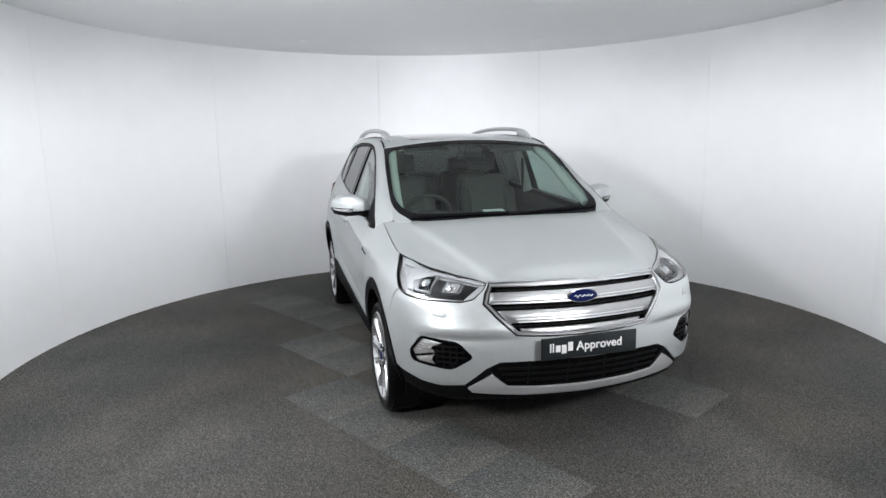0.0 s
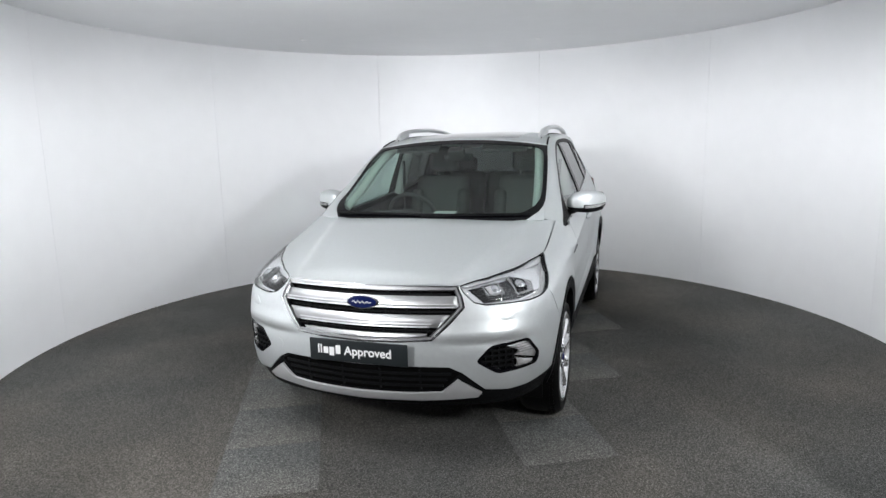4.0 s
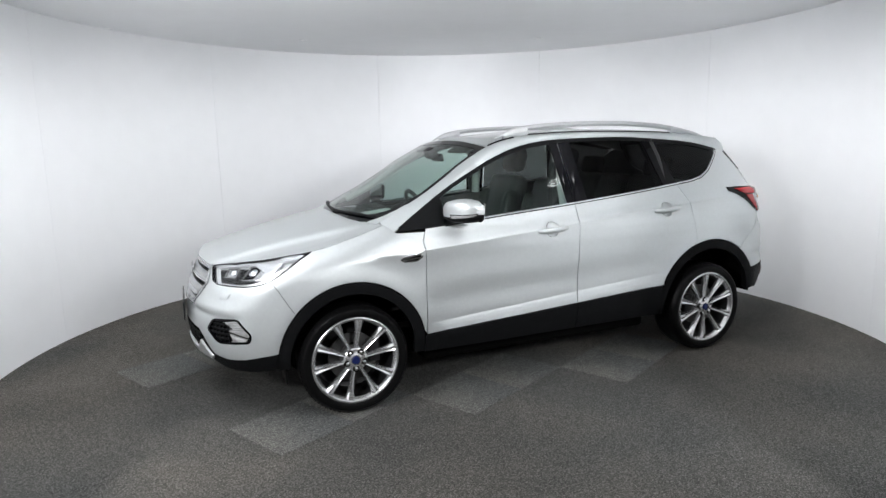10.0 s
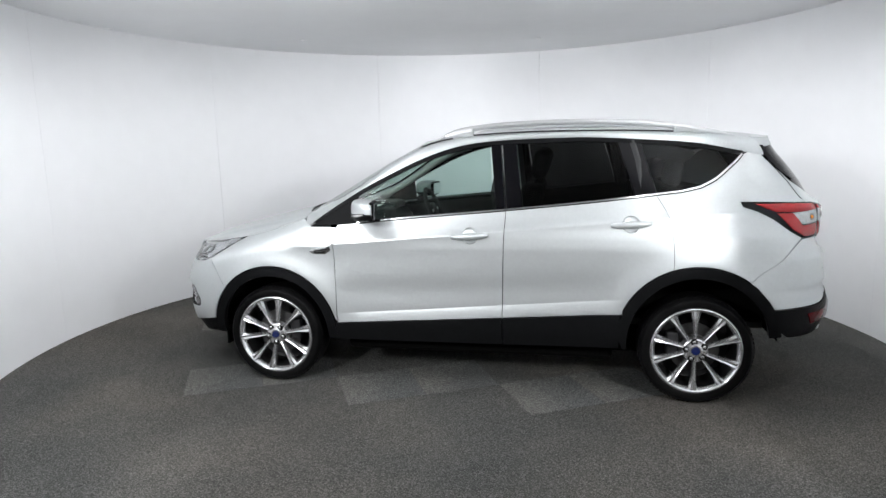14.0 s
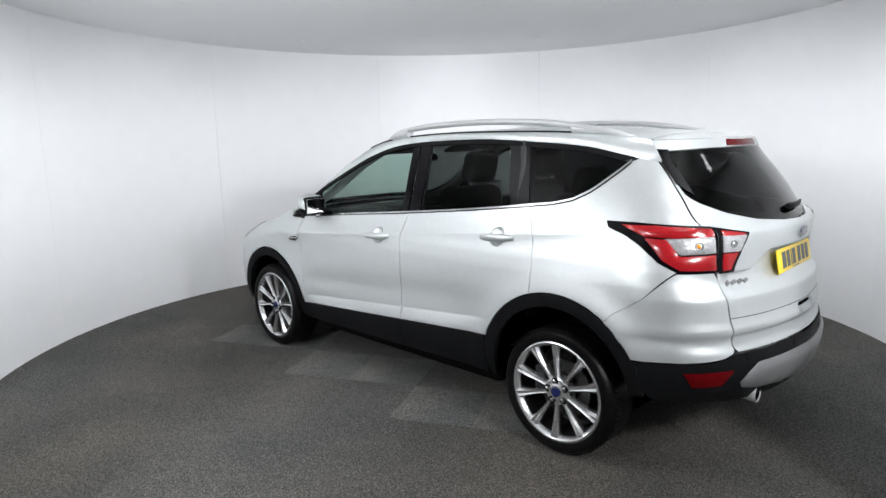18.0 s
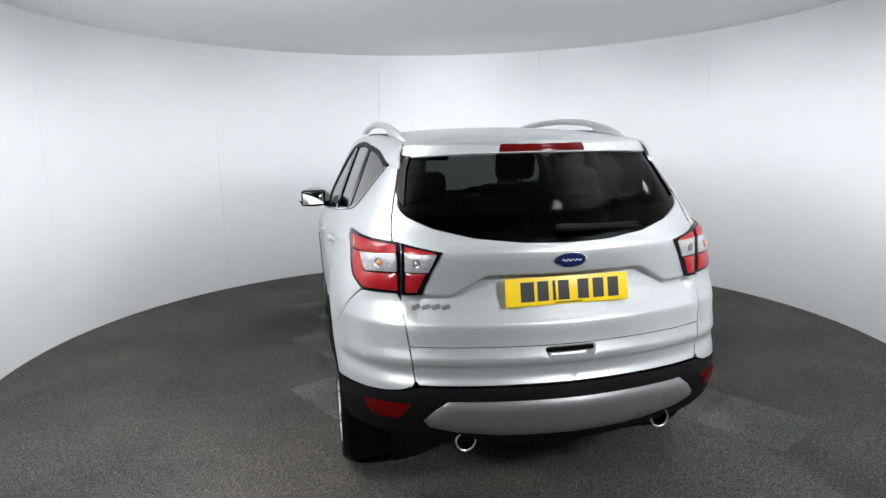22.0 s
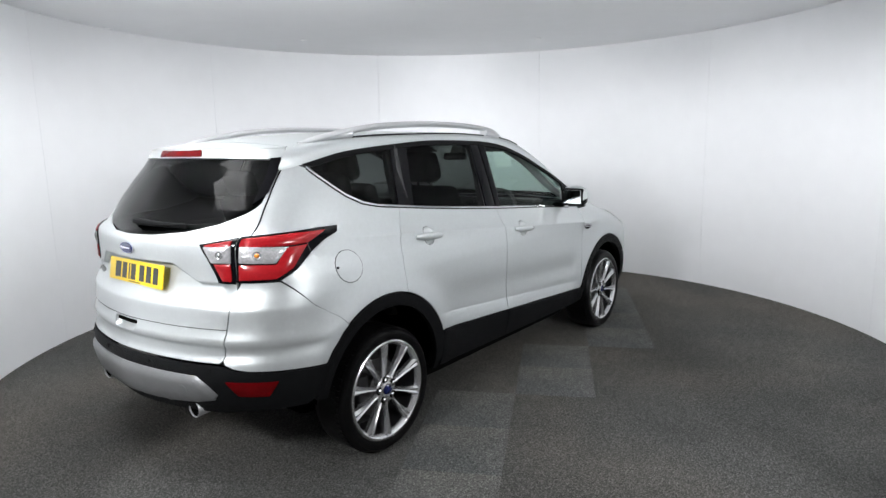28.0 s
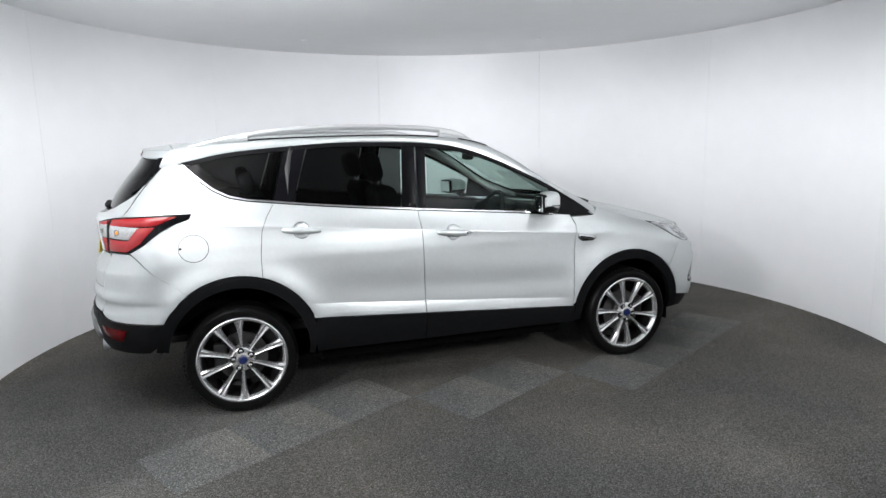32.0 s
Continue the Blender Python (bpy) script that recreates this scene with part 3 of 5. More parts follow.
# bumper
half = grille_half + [F(0.475, 0.884), F(0.50, 0.852), F(0.548, 0.806), F(0.61, 0.792)] + LS([(1.94, 0.797), (1.86, 0.808), (1.80, 0.828), (1.76, 0.77), (1.70, 0.665)])
half += LS(arc(FAX, HUB, RF + 0.005, 41, 9, 6)) + [F(0.78, 0.376), F(0.70, 0.368), F(0.60, 0.382), F(0.50, 0.475), F(0.44, 0.505), F(0.20, 0.508), F(0.0, 0.508)]
bumper = panel("front_bumper", body, sym_front(half), PAINT, car, holes=[fog_outline, [(-u, z) for u, z in fog_outline]], gap=0.0008, step=0.025, label="silver painted front bumper")
valance_half = [F(0.0, 0.53), F(0.5, 0.53), F(0.75, 0.45)] + LS([(1.775, 0.44), (1.74, 0.31), (1.90, 0.285)]) + [F(0.60, 0.27), F(0.0, 0.28)]
panel("front_valance", body, sym_front(valance_half), PLASTIC, car, off=-0.012, label="black plastic front valance")
# bonnet
hood_half = [(XC + (float(nose(0.885)) - XC) * (1 - (y / 0.905) ** 1.65) ** (1 / 6) + 0.004, y) for y in np.linspace(0, 0.46, 9)]
hood_half += [(x, float(hood_edge_y(x))) for x in (2.03, 1.95, 1.87, 1.8, 1.75, 1.7, 1.62, 1.55, 1.45, 1.3, 1.2, 1.12)]
hood_half += [(1.135, 0.72), (1.19, 0.5), (1.235, 0.25), (1.25, 0.0)]
hood_out = hood_half + [(x, -y) for x, y in reversed(hood_half)]
panel("bonnet", hood_skin, hood_out, PAINT, car, gap=0.003, step=0.016, label="silver painted bonnet")
# front wings
wing = [(0.895, 0.425), (0.893, 0.60), (0.893, 0.90), (0.905, 0.99), (0.885, 1.045), (1.06, 1.048)] + [(x, float(hood_edge_z(x))) for x in (1.12, 1.2, 1.3, 1.4, 1.5)]
wing += [(1.55, 0.970), (1.62, 0.935), (1.70, 0.885), (1.80, 0.828), (1.76, 0.77), (1.70, 0.665)] + arc(FAX, HUB, RF + 0.005, 41, 168, 24)
both("front_wing", body, LS(wing), PAINT, car, step=0.025, gap=0.002, label="silver painted front wing")
# doors
fd = [(0.893, clad_top(0.893)), (0.893, 0.90), (0.905, 0.99), (0.875, 1.062)] + along(belt, 0.84, -0.213, 10) + [(-0.203, 0.95), (-0.193, 0.5), (-0.193, clad_top(-0.193))]
cup_f = arc(0.005, 0.998, 0.048, 0, 345, 23)
crease = [[(x, 1.012 - 0.08 * x + d) for x in np.linspace(0.95, -1.62, 60)] for d in (-0.05, -0.02, -0.006, 0.0, 0.006, 0.02)]
sill_crease = [[(x, 0.5465 - 0.081 * x + d) for x in np.linspace(0.90, -1.0, 50)] for d in (-0.04, -0.012, -0.004, 0.004, 0.012, 0.04)]
cup_r = arc(-0.955, 1.070, 0.048, 0, 345, 23)
doors_f = both("front_door", body, LS(fd), PAINT, car, holes=[LS(cup_f)], step=0.025, gap=0.0024, lines=[LS(q) for q in crease + sill_crease], label="silver painted front door")
rd = [(-0.193, clad_top(-0.193)), (-0.193, 0.5), (-0.203, 0.95), (-0.213, float(belt(-0.213)))] + along(belt, -0.3, -1.10, 8) + [(-1.15, 1.16), (-1.184, 1.08), (-1.200, 0.93)]
rd += arc(RAX, RZ, RR + 0.004, 72, 25, 10) + [(-0.915, clad_top(-0.915))]
doors_r = both("rear_door", body, LS(rd), PAINT, car, holes=[LS(cup_r)], step=0.025, gap=0.0024, lines=[LS(q) for q in crease + sill_crease], label="silver painted rear door")
# rear quarter
lamp_up = LS([(-1.565, 1.196), (-1.70, 1.196), (-1.83, 1.190)]) + [R(0.675, 1.180)]
lamp_low = LS([(-1.580, 1.166), (-1.66, 1.140), (-1.74, 1.098), (-1.83, 1.03), (-1.905, 0.988)]) + [R(0.668, 0.985)]
qp = LS([(-1.10, 1.24), (-1.25, 1.257), (-1.354, 1.280), (-1.44, 1.323), (-1.525, 1.393), (-1.600, 1.464), (-1.635, 1.478), (-1.68, 1.467), (-1.725, 1.456)])
qp += [R(0.606, 1.448), R(0.628, 1.38), R(0.650, 1.30), R(0.672, 1.2)] + lamp_up[::-1] + lamp_low[:-1] + LS([(-1.90, 0.985), (-1.78, 0.86), (-1.665, 0.785)])
qp += LS(arc(RAX, RZ, RR + 0.004, 126, 72, 14)) + LS([(-1.200, 0.93), (-1.184, 1.08), (-1.15, 1.16)])
both("rear_quarter_panel", body, qp, PAINT, car, step=0.025, gap=0.0009, lines=[LS([p for p in q if p[0] < -1.05]) for q in crease], label="silver painted rear quarter panel")
# cantrail and screen pillar
cr = [(1.10, 0.0), (0.9, 0.0), (0.5, 0.0), (0, 0.0), (-0.8, 0.0), (-1.5, 0.0), (-1.735, 0.0), (-1.70, 0.5), (-1.655, 1.0), (-1.0, 1.0), (0, 1.0), (0.6, 1.0), (1.125, 1.0)]
cr = [(-x, v) for x, v in cr]
both("roof_side_rail", cant_skin, cr, PAINT, car, step=0.05, gap=0.0, label="silver painted roof side and screen pillar")
# roof
ro = [(0.392, 0.0), (0.390, 0.2), (0.380, 0.4), (0.354, 0.636), (0.2, 0.623), (-0.5, 0.611), (-1.2, 0.597), (-1.650, 0.570), (-1.685, 0.3), (-1.695, 0.0)]
ro = ro + [(x, -y) for x, y in reversed(ro[1:-1])]
sun = rounded([(0.27, -0.41), (0.27, 0.41), (-0.52, 0.41), (-0.52, -0.41)], 0.05)
panel("roof", roof_skin, ro, PAINT, car, holes=[sun], step=0.05, label="silver painted roof")
panel("sunroof", roof_skin, sun, SUNGLASS, car, step=0.05, off=-0.002, label="dark tinted glass sunroof")
# roof spoiler at the top of the tailgate
sp = [(-1.700, 0.0), (-1.690, 0.3), (-1.655, 0.570)] + [(float(body(*R(y, 1.566))[0]) - 0.014, y) for y in (0.56, 0.53, 0.48, 0.40, 0.3, 0.2, 0.1, 0.0)]
sp = sp + [(x, -y) for x, y in reversed(sp[1:-1])]
panel("roof_spoiler", roof_skin, sp, PAINT, car, step=0.04, depth=0.028, gap=0.002, label="silver painted roof spoiler")
# tailgate
glass_half = [R(0.0, 1.520), R(0.30, 1.518), R(0.558, 1.508), R(0.590, 1.45), R(0.625, 1.345), R(0.630, 1.318), R(0.622, 1.297), R(0.60, 1.276), R(0.51, 1.233), R(0.36, 1.197), R(0.18, 1.18), R(0.0, 1.176)]
tg_half = [R(0.0, 1.565), R(0.572, 1.56), R(0.605, 1.45), R(0.648, 1.31), R(0.670, 1.2), R(0.668, 1.1), R(0.655, 0.985), R(0.640, 0.82), R(0.618, 0.642), R(0.604, 0.626), R(0.0, 0.630)]
handle_hole = rounded([R(0.118, 0.770), R(0.100, 0.722), R(-0.080, 0.722), R(-0.098, 0.770)], 0.02)
tail_lines = [[R(y, max(1.053 - 0.57 * max(abs(y) - 0.326, 0), 0.976) - d) for y in np.linspace(0.565, -0.565, 90)] for d in (-0.010, -0.003, 0.002, 0.006, 0.011, 0.020)]
tail_lines += [[R(y, z) for y in np.linspace(0.60, -0.60, 60)] for z in (0.856, 0.864, 0.872, 0.885, 0.712, 0.704, 0.694, 0.68, 0.665, 1.14, 1.152, 1.165, 1.178)]
tailgate = panel("tailgate", body, sym_rear(tg_half), PAINT, car, holes=[sym_rear(glass_half), handle_hole], step=0.025, gap=0.0028, lines=tail_lines, label="silver painted tailgate")
# rear bumper
rb = [L(-1.905, 0.982), R(0.668, 0.980), R(0.6535, 0.95), R(0.6415, 0.82), R(0.6195, 0.641), R(0.630, 0.622), R(0.67, 0.606), R(0.72, 0.598)] + LS([(-1.95, 0.591), (-1.80, 0.586), (-1.755, 0.586)])
rb += LS([(RAX - RR * math.cos(radians(a)), RZ + RR * math.sin(radians(a))) for a in (30, 38, 46, 54)]) + LS([(-1.665, 0.785), (-1.78, 0.86)])
both("rear_bumper", body, rb, PAINT, car, step=0.02, gap=0.0008, label="silver painted rear bumper corner")
rv = [R(0.0, 0.624), R(0.60, 0.620), R(0.632, 0.616), R(0.67, 0.601), R(0.72, 0.593)] + LS([(-1.95, 0.586), (-1.755, 0.581), (-1.780, 0.50), (-1.80, 0.445), (-1.84, 0.412), (-1.95, 0.405)]) + [R(0.66, 0.40), R(0.60, 0.385), R(0.0, 0.355)]
panel("rear_valance", body, sym_rear(rv), PLASTIC, car, off=0.004, label="black plastic lower rear bumper")
sk = [R(0.0, 0.572), R(0.50, 0.570), R(0.555, 0.53), R(0.592, 0.485), R(0.57, 0.455), R(0.47, 0.435), R(0.30, 0.418), R(0.0, 0.412)]
panel("rear_skid_plate", body, sym_rear(sk), SKID, car, off=0.006, bulge=0.012, edge=0.02, step=0.025, label="matt silver rear skid plate")
fs = [F(0.0, 0.372), F(0.25, 0.374), F(0.40, 0.382), F(0.478, 0.448), F(0.585, 0.372), F(0.56, 0.345), F(0.30, 0.328), F(0.0, 0.325)]
panel("front_skid_plate", body, sym_front(fs), SATIN, car, off=0.012, bulge=0.005, label="satin silver front skid plate")

# ---- cladding round the wheels and along the sills ----
fa = arc(FAX, HUB, RF, -4, 170, 32) + [(0.90, 0.30), (0.97, 0.30)] + arc(FAX, HUB, 0.375, 175, -6, 32)
both("wheel_arch_cladding", body, LS(fa), PLASTIC, car, off=0.006, depth=0.05, label="black plastic wheel arch moulding")
ra = arc(RAX, RZ, RR, 6, 173, 34) + arc(RAX, RZ, 0.40, 173, -8, 34) + [(-0.92, 0.30)]
both("wheel_arch_cladding", body, LS(ra), PLASTIC, car, off=0.006, depth=0.05, label="black plastic wheel arch moulding")
sf = [(0.905, 0.296)] + along(clad_top, 0.905, -0.192, 4) + [(-0.192, 0.304)]
for d, ob in zip(doors_f, both("door_cladding", body, LS(sf), PLASTIC, car, off=0.008, depth=0.03, label="black plastic sill moulding")):
    ob.parent = d
sr = [(-0.194, 0.304)] + along(clad_top, -0.194, -0.90, 4) + [(-0.90, 0.312)]
for d, ob in zip(doors_r, both("door_cladding", body, LS(sr), PLASTIC, car, off=0.008, depth=0.03, label="black plastic sill moulding")):
    ob.parent = d

# ---- windows ----
both("front_side_window", body, LS([(0.74, 1.074)] + along(belt, 0.70, -0.15, 8) + [(-0.125, 1.30), (-0.10, 1.545)] + along(lambda x: dlo_top(x) - 0.022, -0.05, 0.74, 14)), FRONTGLASS, car, off=-0.008, depth=0.004, label="lightly tinted front side window")
both("rear_side_window", body, LS(along(belt, -0.32, -0.98, 8) + [(-0.93, 1.40), (-0.875, 1.552)] + along(lambda x: dlo_top(x) - 0.022, -0.86, -0.27, 8)), PRIVACY, car, off=-0.008, depth=0.004, label="dark privacy glass rear side window")
qw = along(belt, -1.11, -1.34, 5) + [(-1.43, 1.325), (-1.515, 1.395), (-1.585, 1.460)] + along(lambda x: dlo_top(x) - 0.02, -1.57, -1.02, 8)
both("quarter_window", body, LS(qw), PRIVACY, car, off=-0.006, depth=0.004, label="dark privacy glass rear quarter window")
both("door_pillar_trim", body, LS(along(belt, -0.155, -0.209, 2) + [(-0.168, 1.553), (-0.105, 1.548)]), GLOSSBLACK, car, off=-0.001, depth=0.01, gap=0.001, bulge=0.003, edge=0.02, label="gloss black front door pillar trim")
both("door_pillar_trim", body, LS(along(belt, -0.219, -0.315, 3) + [(-0.265, 1.558), (-0.178, 1.554)]), GLOSSBLACK, car, off=-0.001, depth=0.01, gap=0.001, bulge=0.003, edge=0.02, label="gloss black rear door pillar trim")
both("rear_pillar_trim", body, LS(along(belt, -0.985, -1.105, 2) + [(-1.015, 1.543), (-0.88, 1.553)]), GLOSSBLACK, car, off=-0.002, depth=0.01, label="gloss black rear door pillar trim")
both("mirror_sail_trim", body, LS([(1.060, 1.052), (0.745, 1.073)] + along(lambda x: dlo_top(x) - 0.010, 0.745, 1.05, 9)), PLASTIC, car, off=-0.003, depth=0.01, label="black plastic door mirror sail panel")
top_line = along(lambda x: dlo_top(x) + 0.002, 1.05, -1.610, 40)
both("window_surround", body, LS(top_line + [(x, z - 0.026) for x, z in reversed(top_line[1:-1])]), PLASTIC, car, off=0.001, depth=0.012, gap=0.0, label="black rubber window surround")
strip = along(belt, 0.745, -1.10, 24) + [(-1.25, 1.257), (-1.354, 1.280), (-1.44, 1.323), (-1.525, 1.393), (-1.602, 1.466)]
both("window_chrome_strip", body, LS([(x, z - 0.003) for x, z in strip] + [(x + (0.006 if x < -1.3 else 0), z + 0.006) for x, z in reversed(strip)]), CHROME, car, off=0.004, depth=0.01, gap=0.0, label="chrome strip under the side windows")

both("window_gasket", body, LS([(x - (0.002 if x < -1.3 else 0), z - 0.0085) for x, z in strip] + [(x, z - 0.003) for x, z in reversed(strip)]), RUBBER, car, off=0.002, depth=0.006, gap=0.0, label="thin black gasket under the chrome strip")

ws = [(-0.995, 0.005), (-0.5, 0.0), (0, 0.0), (0.5, 0.0), (0.995, 0.005), (0.995, 0.985), (0.5, 0.992), (0, 0.995), (-0.5, 0.992), (-0.995, 0.985)]
wsi = rounded([(-0.965, 0.055), (0.965, 0.055), (0.955, 0.935), (-0.955, 0.935)], [0.3, 0.3, 0.11, 0.11])
panel("windscreen_border", screen_skin, ws, GLOSSBLACK, car, holes=[wsi], step=0.06, gap=0.0, depth=0.006, edge=0.03, label="black printed windscreen border")
panel("windscreen", screen_skin, wsi, WINDSCREEN, car, step=0.06, gap=0.0, depth=0.0, edge=0.03, off=-0.001, label="green tinted windscreen glass")
panel("rear_window", body, sym_rear(glass_half), REARGLASS, car, off=-0.003, depth=0.004, label="dark privacy glass rear window")
for sg in (1, -1):
    corner = [(0.998, -0.02), (0.998, 0.24), (0.982, 0.150), (0.950, 0.082), (0.90, 0.032), (0.86, -0.01)]
    panel("scuttle_corner", screen_skin, [(sg * a, b) for a, b in corner], PAINT, car, step=0.04, gap=0.0, depth=0.03, edge=0.03, off=0.003, label="silver painted corner under the windscreen")


# ---- front: grille, lamps, plate ----
def spot(u, z, off=0.0):
    """Place and outward frame on the car's skin; the frame's y axis points out."""
    p = body(np.array([u]), np.array([z]))[0]
    n = normals_of(body, np.array([[u, z]]))[0]
    y = Vector(n)
    x = Vector((0, 0, 1)).cross(y).normalized() * -1
    zz = x.cross(y)
    m = Matrix((x, y, zz)).transposed().to_4x4()
    m.translation = Vector(p) + y * off
    return m


def scaled(poly, k, kz=None):
    p = np.array(poly)
    c = p.mean(0)
    return [tuple(c + (q - c) * [k, kz or k]) for q in p]


grille_full = sym_front(grille_half)
grille = panel("grille", body, grille_full, DARK, car, off=-0.045, depth=0.0, gap=-0.01, label="black radiator grille with chrome bars")
grille_line = dense(grille_full, 0.02)
grille_line = grille_line if area2(grille_line) > 0 else grille_line[::-1]


def grille_ring(name, d0, d1, mat, off, label="", **kw):
    panel(name, body, [tuple(p) for p in inset(grille_line, d0)], mat, grille, holes=[[tuple(p) for p in inset(grille_line, d1)]], off=off, edge=0.015, step=0.02, gap=0.0, label=label, **kw)


grille_ring("grille_gap", -0.002, 0.004, DARK, -0.003, depth=0.02)
grille_ring("grille_rim", 0.004, 0.010, CHROME, 0.005, depth=0.03, label="polished chrome outer rim")
grille_ring("grille_surround", 0.010, 0.021, GRILLEBAR, 0.000, depth=0.03, label="satin silver grille surround")
grille_ring("grille_inner_rim", 0.021, 0.0255, CHROME, 0.002, depth=0.03, label="polished chrome inner rim")


def grille_bar(z0, z1, y0, y1, off):
    pts = [F(-y0, z0), F(y0, z0), F(y1, z1), F(-y1, z1)]
    return panel("grille_bar", body, rounded(pts, 0.008), GRILLEBAR, grille, off=off, depth=0.03, bulge=0.012, edge=0.022, step=0.02, gap=0.0)


grille_bar(0.788, 0.841, 0.474, 0.462, -0.012)
grille_bar(0.698, 0.756, 0.388, 0.440, -0.012)
grille_bar(0.638, 0.667, 0.300, 0.338, -0.018)
for z, y0 in ((0.788, 0.455), (0.801, 0.455), (0.700, 0.345), (0.713, 0.355)):      # thin bright edges along the bars
    panel("grille_bar_edge", body, [F(-y0, z - 0.003), F(y0, z - 0.003), F(y0, z + 0.003), F(-y0, z + 0.003)], SATIN, grille, off=0.0025, depth=0.012, gap=0.0)
for z, y0 in ((0.853, 0.43), (0.772, 0.45), (0.682, 0.385)):
    panel("grille_slat", body, [F(-y0, z - 0.004), F(y0, z - 0.004), F(y0, z + 0.004), F(-y0, z + 0.004)], PLASTIC, grille, off=-0.028, depth=0.012, gap=0.0)
for y in (-0.33, -0.22, -0.11, 0.11, 0.22, 0.33):
    panel("grille_upright", body, [F(y - 0.004, 0.64), F(y + 0.004, 0.64), F(y + 0.004, 0.87), F(y - 0.004, 0.87)], PLASTIC, grille, off=-0.032, depth=0.01, gap=0.0)


def oval(m, a, b, thick, mat, name, parent, n=40, label=""):
    bm = bmesh.new()
    rings = []
    for k, (s, o) in enumerate(((1.0, 0.0), (1.0, thick * 0.6), (0.94, thick), (0.5, thick * 1.25))):
        rings.append([bm.verts.new(m @ Vector((a * s * math.cos(t), o, b * s * math.sin(t)))) for t in (2 * math.pi * j / n for j in range(n))])
    for r0, r1 in zip(rings, rings[1:]):
        for j in range(n):
            bm.faces.new((r0[j], r0[(j + 1) % n], r1[(j + 1) % n], r1[j]))
    bm.faces.new(rings[-1])
    return part(name, bm, mat, parent, label)


def badge(m, a, b, parent):
    e = oval(m, a, b, 0.006, CHROME, "badge", parent, label="blue oval badge with chrome rim")
    oval(m @ Matrix.Translation((0, 0.003, 0)), a * 0.90, b * 0.86, 0.006, BLUE, "badge_face", e)
    bm = bmesh.new()
    n = 56                            # a plain wavy ribbon stands for the script
    ribbon = [m @ Vector((a * (-0.58 + 1.16 * k / n), 0.0112, b * 0.17 * math.sin(k / n * 26.0) * (1.0 - 0.45 * k / n))) for k in range(n + 1)]
    tube(bm, ribbon, b * 0.075, 6, 0.6)
    part("badge_mark", bm, WHITE, e)


badge(Matrix(((0, 1, 0, 2.188), (1, 0, 0, 0.0), (0, 0, 1, 0.806), (0, 0, 0, 1))) @ Matrix.Diagonal((1, 1, 1, 1)), 0.085, 0.036, grille)

# lower intake
low = sym_front([F(0.0, 0.500), F(0.20, 0.500), F(0.43, 0.497), F(0.49, 0.468), F(0.40, 0.382), F(0.25, 0.376), F(0.0, 0.374)])
intake = panel("lower_intake", body, low, DARK, car, off=-0.010, depth=0.0, label="black lower air intake")
for z, y0 in ((0.470, 0.45), (0.440, 0.43), (0.408, 0.41)):
    panel("intake_slat", body, [F(-y0, z - 0.006), F(y0, z - 0.006), F(y0, z + 0.006), F(-y0, z + 0.006)], PLASTIC, intake, off=0.0, depth=0.02, gap=0.0, bulge=0.002, edge=0.01)
for y in (-0.3, -0.1, 0.1, 0.3):
    panel("intake_upright", body, [F(y - 0.005, 0.385), F(y + 0.005, 0.385), F(y + 0.005, 0.490), F(y - 0.005, 0.490)], PLASTIC, intake, off=-0.003, depth=0.015, gap=0.0)

# show plate in front
bm = bmesh.new()
box(bm, 2.266, 0, 0.573, 0.006, 0.52, 0.112, None, 0.002)
plate = part("show_plate", bm, PLATEBLACK, car, "black show plate with white lettering")

def lettering(text, size, m, mat, parent, name="lettering", squeeze=1.0):
    cu = bpy.data.curves.new(name, "FONT")
    cu.body, cu.size, cu.align_x, cu.align_y, cu.extrude, cu.offset = text, size, "LEFT", "BOTTOM_BASELINE", 0.0006, 0.0011
    tmp = bpy.data.objects.new(name, cu)
    scene.collection.objects.link(tmp)
    me = bpy.data.meshes.new_from_object(tmp)
    bpy.data.objects.remove(tmp)
    me.transform(m @ Matrix.Diagonal((squeeze, 1, 1, 1)))
    me.materials.clear()
    me.materials.append(mat)
    return part(name, me, None, parent)


FACING = Matrix(((0, 0, 1, 0), (1, 0, 0, 0), (0, 1, 0, 0), (0, 0, 0, 1)))   # reads from the front: text x to car's left
ob = lettering("Approved", 0.062, Matrix.Translation((2.2695, -0.072, 0.555)) @ FACING, WHITE, plate)
bm = bmesh.new()
for x, w, z0, z1 in ((-0.214, 0.007, 0.555, 0.600), (-0.200, 0.007, 0.555, 0.600), (-0.184, 0.026, 0.555, 0.588), (-0.152, 0.026, 0.545, 0.588), (-0.118, 0.026, 0.555, 0.600)):
    box(bm, 2.2695, x + w / 2, (z0 + z1) / 2, 0.001, w, z1 - z0)
part("name_bar", bm, WHITE, plate)

# head lamps
hl = head_outline
lamps = both("headlamp", body, hl, LAMPSILVER, car, off=-0.030, depth=0.0, gap=0.001, label="clear headlamp with projector lenses")
mask = LS([(2.055, 0.874), (1.88, 0.900), (1.76, 0.910), (1.852, 0.838), (1.955, 0.818), (2.066, 0.808)])
module_out = LS([(1.885, 0.903), (1.740, 0.917), (1.848, 0.844), (1.955, 0.832)])
module_in = LS([(2.006, 0.882), (1.940, 0.890), (1.982, 0.843), (2.040, 0.836)])
window_out = LS([(1.880, 0.897), (1.822, 0.904), (1.889, 0.849), (1.940, 0.842)])
window_in = scaled(module_in, 0.62, 0.70)
brow = LS([(1.56, 0.969), (1.80, 0.927), (1.95, 0.904), (2.075, 0.881), (2.05, 0.876), (1.88, 0.903), (1.76, 0.921), (1.655, 0.934)])
